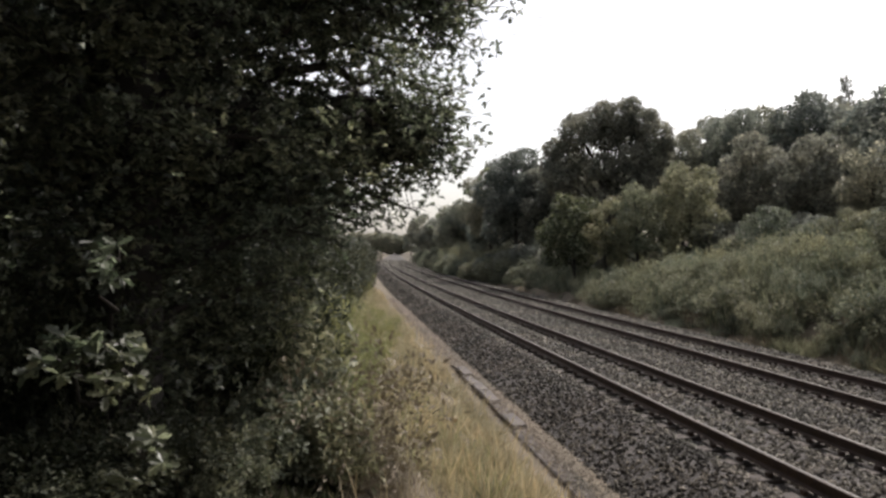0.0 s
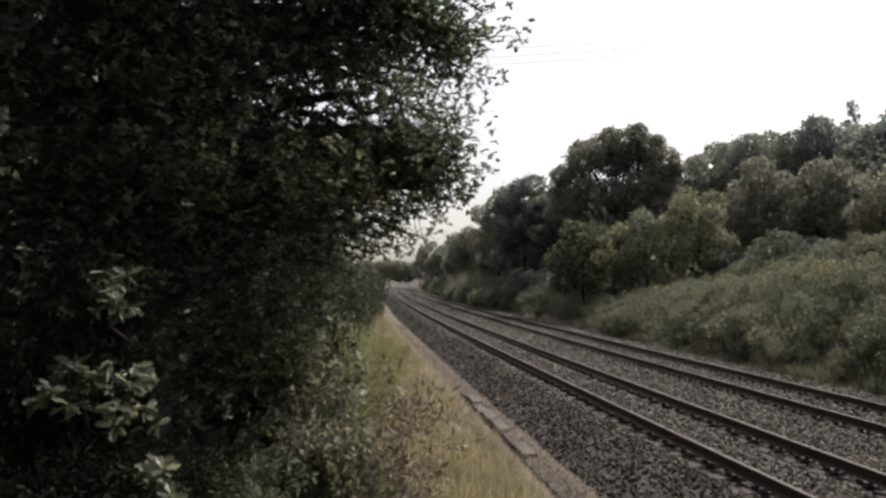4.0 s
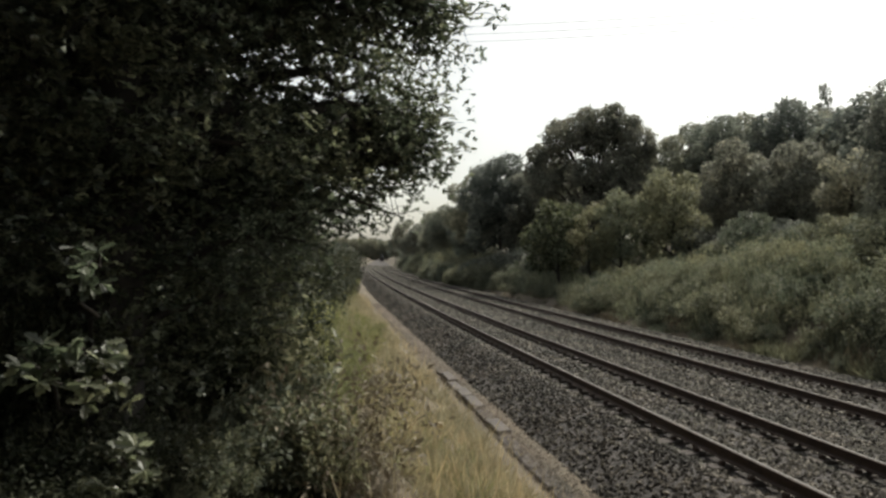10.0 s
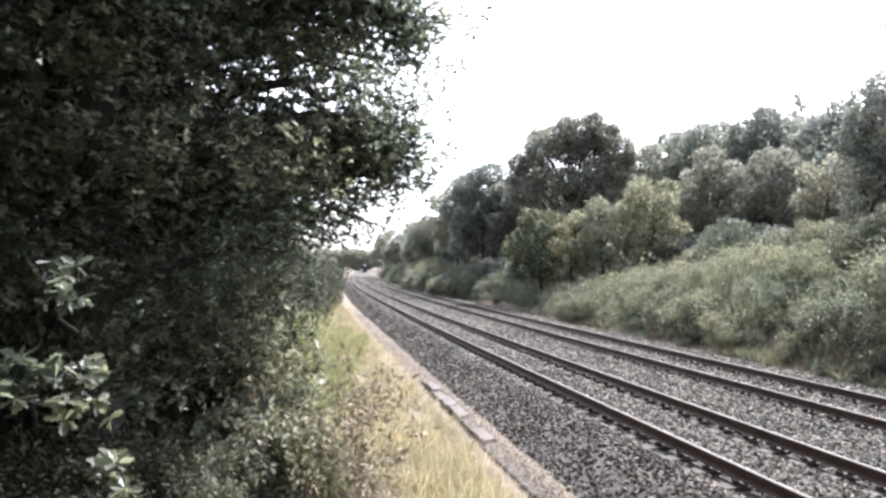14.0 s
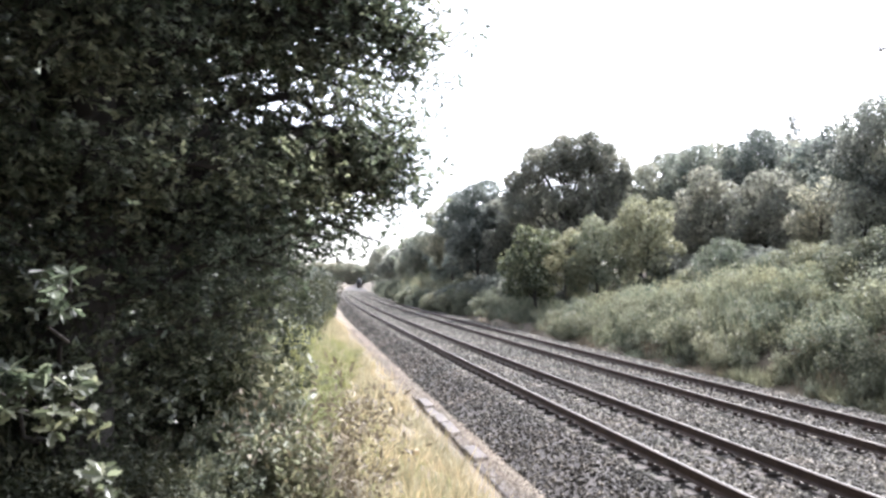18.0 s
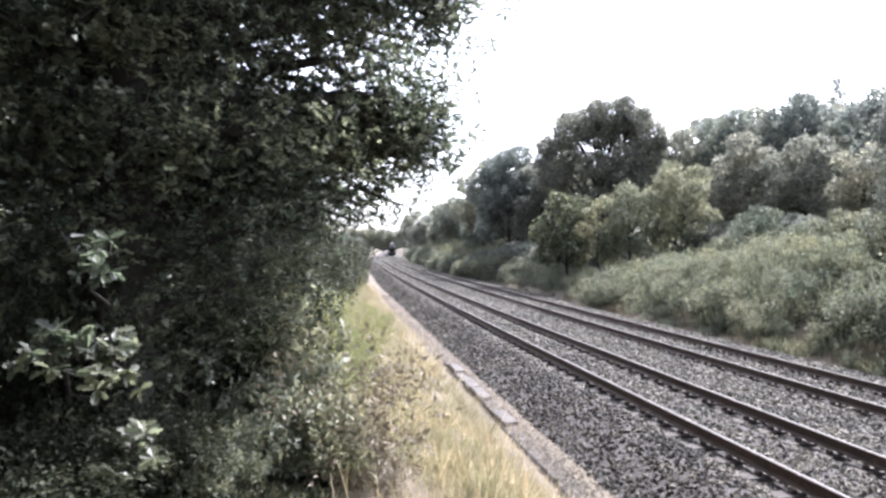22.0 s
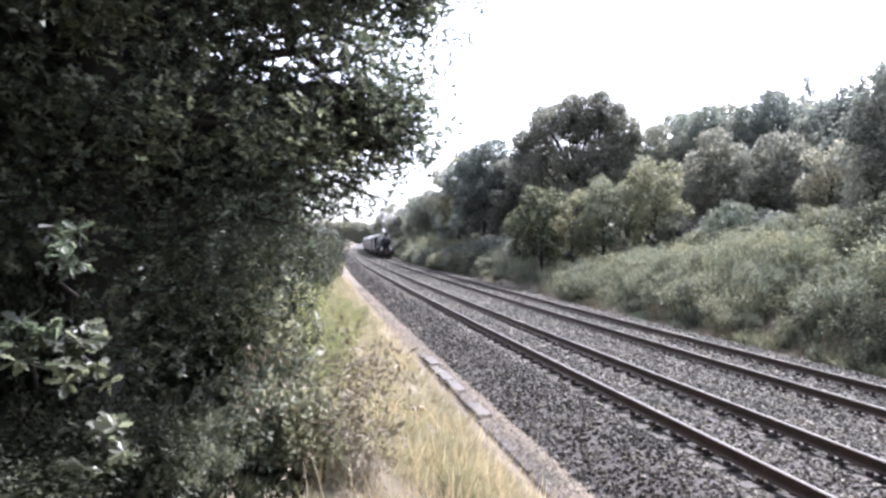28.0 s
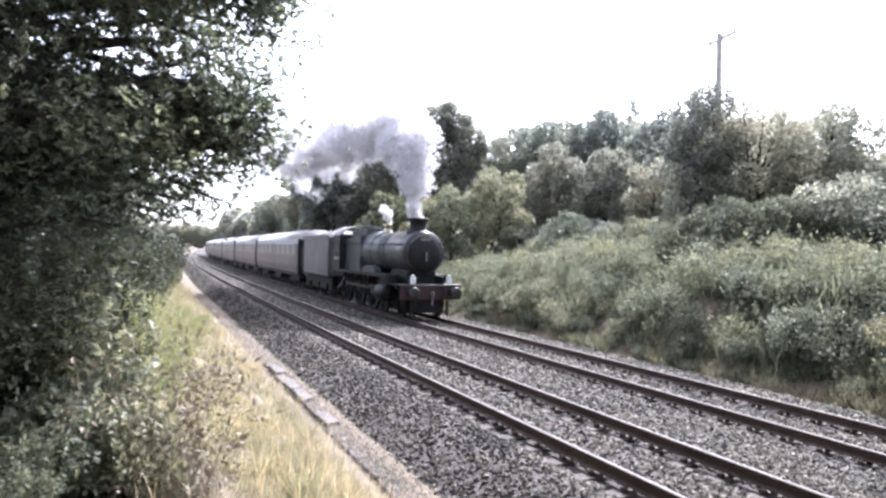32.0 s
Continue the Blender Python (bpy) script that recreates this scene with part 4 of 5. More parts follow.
def hedge():
    q = random.Random(3)
    kinds = []
    for seed, mat, nm, lab, sz, per in ((42, HEDGE, "hedge_bush", "dense green hedge bush beside the grass verge", 0.064, 92), (43, SHADEHEDGE, "hedge_bush", "dense hedge bush beside the grass verge, leaves darkened as shade", 0.07, 92),
                                        (44, DRYLEAF, "dead_weeds", "brown withered weeds at the foot of the hedge", 0.075, 60), (45, GREENGRASS, "weed_clump", "yellow-green weeds between the hedge and the grass", 0.1, 60),
                                        (46, PALEBUSH, "small_bush", "small pale-leaved bush at the edge of the oak's shade", 0.15, 26)):
        g = np.random.default_rng(seed)
        C = np.stack([g.normal(0, 0.38, 26), g.normal(0, 0.42, 26), 0.1 + 1.1 * g.random(26)], 1)
        P, d = clumped(g, C, 0.16 + 0.2 * g.random(26), per, 1.0)
        P[:, 2] = np.abs(P[:, 2])
        V, F = leaves_np(P, sz * (0.7 + 0.7 * g.random(len(P))), SLIM_LEAF if mat in (DRYLEAF, GREENGRASS) else RAGGED_LEAF, g, 0.5, d + np.array([0, 0, 0.3]))
        stems = join_np([tube_np(bough_points(g, (C[i][0] * 0.3, C[i][1] * 0.3, -0.1), C[i], 5), np.linspace(0.012, 0.003, 5) * (0.5 if mat is DRYLEAF else 1.0), 4) for i in range(0, 26, 2)])
        kinds.append((nm, lab, mesh_np("foliage", V, F, mat), mesh_np("stem_tangle", *stems, BARK if mat in (HEDGE, SHADEHEDGE) else DRYLEAF, True)))
    firsts = {}

    def put(k, x, y, sc, tall=1.0):
        z = float(ground_z(x, y)) - 0.05
        m = pose(x, y, z, 0, 0, q.uniform(-180, 180)) @ Matrix.Diagonal((sc, sc, sc * tall, 1))
        if k in firsts:
            copy_thing(firsts[k], m)
            return
        nm, lab, leaves, stems = kinds[k]
        ob = thing(nm, lab, "bush", pose(x, y, z), "hedge under the oak")
        under("foliage", leaves, ob)
        tagged(under("stem_tangle", stems, ob), kind="stuff")
        firsts[k] = ob

    # the edge towards the grass
    for y in 8.2 + 50 * np.linspace(0, 1, 56) ** 1.35:
        edge = -1.45 + 0.05 * y + float(line_x(y))
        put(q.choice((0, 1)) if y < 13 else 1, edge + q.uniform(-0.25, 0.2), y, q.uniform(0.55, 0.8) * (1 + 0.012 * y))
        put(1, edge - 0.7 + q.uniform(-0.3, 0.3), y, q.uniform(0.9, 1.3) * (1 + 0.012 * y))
        put(0 if y < 13 else 3, edge + 0.3 + q.uniform(-0.15, 0.2), y, q.uniform(0.3, 0.5) * (1 + 0.012 * y))
    # small pale-leaved bushes where the oak's shade ends
    for i in range(46):
        y = q.uniform(5.8, 9.0)
        put(4, min(-0.08, -0.48 + 0.03 * (y - 6) + q.gauss(0, 0.2)), y, q.uniform(0.28, 0.48), 1.1)
    # yellow-green weeds between the hedge and the grass
    for i in range(150):
        y = 8.6 + 16 * q.random() ** 1.3
        lo, hi = -0.95 + 0.05 * y, -0.75 + 0.105 * y
        put(3, float(line_x(y)) + lo + (hi - lo) * q.random(), y, q.uniform(0.28, 0.5), 0.8)
    # withered pinkish weeds
    for i in range(84):
        y = q.uniform(6.0, 9.7)
        far_side = np.interp(y, (6.0, 6.8, 7.6, 8.3, 8.7, 9.7), (0.75, 0.6, 0.42, 0.5, 0.95, 0.8))
        put(2, -0.12 + (0.12 + far_side) * q.random(), y, q.uniform(0.14, 0.26), 0.7)
    # the same on the verge of the shade nearer the path, and shade-coloured growth at the trunk
    for i in range(20):
        k = (i + q.random()) / 20
        put(4, -0.4 - 0.75 * k + q.gauss(0, 0.09), 6.0 - 1.0 * k + q.gauss(0, 0.12), q.uniform(0.17, 0.26) + 0.08 * (1 - k), 1.1)
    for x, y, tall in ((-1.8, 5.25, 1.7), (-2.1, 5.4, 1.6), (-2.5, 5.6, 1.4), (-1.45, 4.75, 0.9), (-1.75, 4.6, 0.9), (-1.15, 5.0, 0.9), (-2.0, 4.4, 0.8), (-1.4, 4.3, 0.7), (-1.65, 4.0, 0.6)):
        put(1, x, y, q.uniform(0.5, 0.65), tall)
    # the mass behind, its deep shade put into the leaf colour
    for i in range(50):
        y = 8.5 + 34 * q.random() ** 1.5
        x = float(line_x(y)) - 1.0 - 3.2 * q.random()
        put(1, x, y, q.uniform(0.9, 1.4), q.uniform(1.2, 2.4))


hedge()


def blades(name, P, h, mat, lab, r, width=1.9, lean=0.45):
    n = len(P)
    ax = unit(r.normal(0, lean, (n, 3)) * np.array([1, 1, 0]) + np.array([0, 0, 1.0]))
    side = unit(np.cross(ax, r.normal(0, 1, (n, 3))))
    B = np.stack([ax, side, np.cross(ax, side)], 1)
    V0, F0 = BLADE
    V = np.einsum("vk,nkd->nvd", V0 * np.array([1, width, 1]), B) * h[:, None, None] + P[:, None]
    F = (F0[None] + (np.arange(n) * 5)[:, None, None]).reshape(-1, 3)
    tagged(new(name, mesh_np(name, V.reshape(-1, 3), F, mat)), lab, "grass", kind="stuff")


def bank_weeds():
    r = np.random.default_rng(61)
    N = 36000
    Y = 5 + 75 * r.random(N) ** 1.5
    O = 13.6 + 5.8 * r.random(N)
    X = O + line_x(Y)
    den = np.array([noise.noise((a * 0.45, b * 0.3, 8.0)) for a, b in zip(O, Y)])
    keep = den > -0.15
    P = np.stack([X, Y, ground_z(X, Y) + 0.1], 1)[keep]
    h = (0.45 + 0.6 * r.random(len(P)) ** 1.5) * (1.0 + 0.7 * den[keep]) * np.where(P[:, 0] - line_x(P[:, 1]) < 14.0, 0.75, 1.0) * np.where(P[:, 0] - line_x(P[:, 1]) > 16.4, 0.75, 1.0)
    tall = r.random(len(P)) < 0.5
    blades("tall_weeds", P[tall], h[tall], FERN, "tall pale green weeds standing on the bank", r, 1.1, 0.35)
    blades("tall_weeds", P[~tall], h[~tall], BRAMBLE, "tall grey-green weeds standing on the bank", r, 1.1, 0.35)


bank_weeds()


def bank_toe():
    """Brown dead stems along the foot of the bank."""
    r = np.random.default_rng(67)
    N = 9000
    Y = 5 + 60 * r.random(N) ** 1.5
    O = 13.2 + 1.0 * r.random(N)
    X = O + line_x(Y)
    den = np.array([noise.noise((a * 0.8, b * 0.4, 2.0)) for a, b in zip(O, Y)])
    k = den > -0.1
    P = np.stack([X, Y, ground_z(X, Y)], 1)[k]
    blades("dead_stems", P, (0.15 + 0.35 * r.random(len(P))) * (0.8 + den[k]), DRYLEAF, "brown dead stems at the foot of the bank", r, 0.9, 0.6)


bank_toe()


def bank_foot_weeds():
    """Pale rank weeds at the foot of the bank, nearest the viewer."""
    r = np.random.default_rng(68)
    N = 16000
    Y = 5 + 17 * r.random(N)
    O = 13.2 + 1.4 * r.random(N)
    X = O + line_x(Y)
    den = np.array([noise.noise((a * 0.9, b * 0.5, 12.0)) for a, b in zip(O, Y)])
    k = den > -0.12 + 0.02 * np.maximum(Y - 14, 0)
    P = np.stack([X, Y, ground_z(X, Y)], 1)[k]
    blades("rank_weeds", P, (0.15 + 0.35 * r.random(len(P))) * (1 + 0.8 * den[k]), BRAMBLE, "pale green rank weeds at the foot of the bank", r, 1.0, 0.6)


bank_foot_weeds()


def fallen_branch():
    top = thing("fallen_branch", "short dark dead branch with a pale broken end in grass", "branch")
    part("stick", tube_bm([(1.08, 9.62, 0.22), (1.25, 9.56, 0.27), (1.42, 9.47, 0.25), (1.56, 9.40, 0.28)], 0.022), BARK, top)
    part("twig", tube_bm([(1.25, 9.56, 0.27), (1.33, 9.5, 0.36), (1.44, 9.52, 0.4)], 0.009), BARK, top)
    part("broken_end", lathe_bm([(0.02, 0.0), (0.045, 0.02), (0.04, 0.07), (0.015, 0.09)], "x", 8, at=(1.55, 9.39, 0.27)), GRASS, top, "pale broken end")


def grass():
    r = np.random.default_rng(51)
    N = 240000
    u = r.random(N)
    back = np.arange(N) >= 200000
    Y = np.where(back, -9 + 12.4 * u, 4.2 + 45 * u ** 2.0)
    O = np.where(back, -2.6 + 5.2 * r.random(N), np.where(Y < 7.6, 0.45, -0.9 + 0.03 * Y) + (3.5 - 0.03 * Y) * r.random(N))
    O = np.where((O > 2.62) & ~back, 2.62 * r.random(N), O)
    # the edge towards the gravel is ragged
    wave = np.array([noise.noise((0.0, v * 0.9, 21.0)) + 0.6 * noise.noise((0.0, v * 2.7, 22.0)) for v in Y])
    O = np.where((O > 2.0) & ~back, O + (O - 2.0) * (0.1 + 0.75 * wave), O)
    den = np.array([noise.noise((a * 0.9, b * 0.6, 1.0)) for a, b in zip(O, Y)])
    keep = den + 0.4 * (r.random(N) - 0.5) > -0.25
    Y, O, den = Y[keep], O[keep], den[keep]
    X = O + line_x(Y)
    P = np.stack([X, Y, ground_z(X, Y) - 0.02], 1)
    green = (r.random(len(P)) + (1.2 - O) * 0.45 + 0.7 * den) > 0.84
    for name, mask, mat, lab in (("dry_grass", ~green, GRASS, "tall straw-yellow dry grass on the verge"), ("green_grass", green, GREENGRASS, "green grass and weeds in the verge")):
        p = P[mask]
        tuft = np.array([noise.noise((a * 2.6, c * 1.7, 5.0)) for a, c in p[:, :2]])
        h = (0.06 + 0.24 * r.random(len(p)) ** 1.6) * (1.0 + 1.1 * tuft) * np.where(p[:, 0] > 2.3, 0.5, 1.0) * np.where(p[:, 0] - 0.05 * p[:, 1] < 0.0, 1.6, 1.0) * np.where((p[:, 1] < 7.2) & (p[:, 0] < 1.4), 0.45, 1.0)
        blades(name, p, h, mat, lab, r, 0.85, 0.75)
    # seed stalks standing over the grass
    s = r.random(len(P)) < 0.025
    blades("seed_stalks", P[s], 0.3 + 0.25 * r.random(s.sum()), GRASS, "thin pale seed stalks over the dry grass", r, 0.45, 0.35)
    # low plants on the ground under the oak, coloured dark for its shade
    N = 9000
    p = np.stack([-3.6 + 3.6 * r.random(N), 2.2 + 5.5 * r.random(N), np.zeros(N)], 1)
    rough = np.array([noise.noise((a * 0.9, c * 0.9, 7.0)) for a, c in p[:, :2]])
    p = p[(np.hypot(p[:, 0], p[:, 1]) > 2.3) & (np.hypot(p[:, 0] + 2.0, p[:, 1] - 5.2) < 2.7 + rough)]
    p[:, 2] = ground_z(p[:, 0], p[:, 1])
    blades("undergrowth", p, 0.06 + 0.1 * r.random(len(p)), SHADEHEDGE, "ivy and nettles on the ground under the oak, leaves darkened as shade", r, 5.0, 0.6)


grass()


# ---- pole and wires ----
def pole():
    x, y = 23.43, 23.21
    z = float(ground_z(x, y))
    top = thing("utility_pole", "weathered wooden utility pole with a crossarm above the trees", "pole", pose(x, y, z, 0, 0, 77))
    H_ = 12.45 - z
    part("post", lathe_bm([(0.17, -0.3), (0.15, H_ * 0.5), (0.125, H_ - 0.02), (0.10, H_)], "z", 12), POLEWOOD, top, smooth=True)
    part("crossarm", box_bm(-1.02, 1.02, -0.16, -0.06, H_ - 0.28, H_ - 0.16, 0.01), POLEWOOD, top)
    for sx in (-0.95, 0.0, 0.95):
        part("insulator", lathe_bm([(0.02, 0), (0.06, 0.03), (0.045, 0.07), (0.06, 0.1), (0.03, 0.16)], "z", 10, at=(sx, -0.11, H_ - 0.16)), SLEEPER, top)
    a, b = (0.1, 0, H_ * 0.72), (2.1, -0.2, -0.2)
    part("stay_wire", tube_bm([a, b], 0.012), WIRE, top)


def tube_bm(pts, rad):
    bm = bmesh.new()
    V, F = tube_np(pts, [rad] * len(pts), 5)
    vs = [bm.verts.new(v) for v in V]
    for f in F:
        bm.faces.new([vs[i] for i in f])
    return bm


def wires():
    for k in (-0.95, 0.0, 0.95):
        a = np.array((23.33 - 0.22 * k, 23.21 - 0.97 * k, 12.4))
        b = np.array((-22.0 - 0.3 * k, 33.4 - 1.0 * k, 12.4))
        t = np.linspace(0, 1, 40)[:, None]
        P = a + (b - a) * t - np.array([0, 0, 1.0]) * (4 * 0.9 * t * (1 - t))
        ob = part("overhead_wire", tube_bm([tuple(p) for p in P], 0.008), WIRE)
        tagged(ob, "thin overhead wire running from the pole across the line", "wire", "overhead wires")


def bare_sapling():
    ob = part("bare_sapling", tube_bm([(22.25, 20.1, 2.3), (22.1, 20.3, 6.5), (21.95, 20.45, 8.8), (21.72, 20.69, 10.0)], 0.03), BARK)
    tagged(ob, "thin bare grey sapling standing above the trees by the pole", "tree")


fallen_branch()
pole()
bare_sapling()
wires()


# ---- the steam train ----
BLACK = solid("sooty_black_paint", (0.006, 0.006, 0.0065), (0.015, 0.0145, 0.015), 6.0, 0.6, 0, 0.08, 0.004, 0.3)
GREEN = solid("dark_glossy_engine_paint", (0.04, 0.045, 0.048), (0.066, 0.072, 0.075), 3.0, 0.5, 0, 0.05, 0.003, 0.3)
GREEN.node_tree.nodes["Principled BSDF"].inputs["Coat Weight"].default_value = 0.25
GREEN.node_tree.nodes["Principled BSDF"].inputs["Coat Roughness"].default_value = 0.12
SMOKEBOX = solid("oiled_black_smokebox", (0.028, 0.028, 0.03), (0.048, 0.047, 0.05), 6.0, 0.5, 0, 0.04, 0.003, 0.3)
SMOKEBOX.node_tree.nodes["Principled BSDF"].inputs["Coat Weight"].default_value = 0.25
SMOKEBOX.node_tree.nodes["Principled BSDF"].inputs["Coat Roughness"].default_value = 0.15
TENDER = solid("dusty_tender_paint", (0.085, 0.077, 0.086), (0.125, 0.115, 0.127), 2.0, 0.5)
REDBEAM = solid("dull_red_beam_paint", (0.034, 0.014, 0.014), (0.05, 0.019, 0.019), 5.0, 0.6)
STEEL = solid("oily_steel", (0.17, 0.165, 0.16), (0.27, 0.26, 0.25), 12.0, 0.65, 0.3, 0.1, 0.002)
OILY = solid("black_oily_rods", (0.03, 0.028, 0.027), (0.06, 0.057, 0.054), 9.0, 0.45, 0.5)
BRASS = solid("polished_brass", (0.36, 0.32, 0.24), (0.46, 0.42, 0.33), 8.0, 0.25, 0.9, 0.03, 0.001)
WHITE = solid("white_enamel", (0.72, 0.72, 0.70), (0.82, 0.82, 0.80), 10.0, 0.4)
GLASSY = solid("dark_cab_window", (0.015, 0.016, 0.018), (0.03, 0.03, 0.032), 4.0, 0.08, 0, 0)
COACH = solid("dusty_maroon_coach_paint", (0.078, 0.067, 0.075), (0.105, 0.093, 0.103), 2.0, 0.45, 0, 0.05, 0.003)
CREAM = solid("dusty_pale_coach_paint", (0.11, 0.099, 0.107), (0.147, 0.134, 0.143), 2.0, 0.45, 0, 0.05, 0.003)
ROOF = solid("grey_coach_roof", (0.30, 0.30, 0.30), (0.42, 0.42, 0.41), 2.0, 0.5, 0, 0.1, 0.004)
COACHGLASS = solid("dusty_coach_window", (0.14, 0.13, 0.14), (0.19, 0.18, 0.19), 3.0, 0.3, 0, 0)
COAL = solid("coal", (0.008, 0.008, 0.009), (0.03, 0.03, 0.03), 9.0, 0.5, 0, 1.0, 0.08)


def steam_material(name, colour):
    m, n, l, p = material(name)
    geo = n.new("ShaderNodeNewGeometry")
    col = ramp(n, l, geo.outputs["Random Per Island"], [(0.0, tuple(c * 0.86 for c in colour)), (1.0, colour)])
    l.new(col, p.inputs["Base Color"])
    p.inputs["Roughness"].default_value = 1.0
    p.inputs["Specular IOR Level"].default_value = 0.0
    tr = n.new("ShaderNodeBsdfTranslucent")
    l.new(col, tr.inputs["Color"])
    a = n.new("ShaderNodeMixShader")
    a.inputs[0].default_value = 0.5
    l.new(p.outputs[0], a.inputs[1])
    l.new(tr.outputs[0], a.inputs[2])
    l.new(a.outputs[0], n["Material Output"].inputs["Surface"])
    return m


SMOKE = steam_material("grey_smoke", (0.86, 0.845, 0.865))
STEAM = steam_material("white_steam", (0.93, 0.93, 0.93))


def puff_mesh(seed, rad, mat, n=520, fleck=0.05):
    """A soft ball of fine flecks, thin at its rim."""
    g = np.random.default_rng(seed + 900)
    d = unit(g.normal(0, 1, (n, 3)))
    P = d * (rad * g.random(n) ** 0.62)[:, None]
    P += 0.12 * rad * np.array([noise.noise_vector(Vector(p) * (2.2 / rad) + Vector((seed * 5.1, 0, 0))) for p in P])
    R3 = unit(g.normal(0, 1, (n, 3)))
    S3 = unit(np.cross(R3, g.normal(0, 1, (n, 3))))
    T3 = np.cross(R3, S3)
    s = (fleck * (0.6 + 0.8 * g.random(n)))[:, None]
    V = np.stack([P + S3 * s, P - 0.5 * S3 * s + 0.87 * T3 * s, P - 0.5 * S3 * s - 0.87 * T3 * s], 1).reshape(-1, 3)
    return mesh_np("puff", V, np.arange(3 * n).reshape(-1, 3), mat)


def wheel(parent, x, y, r, mat=None, spokes=14, face=1):
    """A spoked wheel with its axle at the origin of its own space."""
    bm = lathe_bm([(r * 0.86, -0.06), (r, -0.06), (r, 0.05), (r + 0.03, 0.05), (r + 0.03, 0.075), (r * 0.86, 0.075), (r * 0.86, -0.06)], "x", 36, close=False)
    w = part("wheel", bm, BLACK, parent)
    w.location = (x, y, r)
    if face < 0:
        w.rotation_euler = (0, 0, math.pi)
    hub = lathe_bm([(0.05, -0.11), (r * 0.2, -0.1), (r * 0.2, 0.07), (0.05, 0.08)], "x", 16)
    part("hub", hub, BLACK, w)
    sp = bmesh.new()
    for i in range(spokes):
        a = 2 * math.pi * i / spokes
        b0 = len(sp.verts)
        box_bm(-0.03, 0.03, -0.025, 0.025, r * 0.15, r * 0.88, 0, sp)
        sp.verts.ensure_lookup_table()
        bmesh.ops.rotate(sp, verts=sp.verts[b0:], cent=(0, 0, 0), matrix=Matrix.Rotation(a, 3, "X"))
    part("spoke_ring", sp, BLACK, w)
    return w


DRIVER_R = 0.915
DRIVERS = (5.55, 7.7, 9.9)


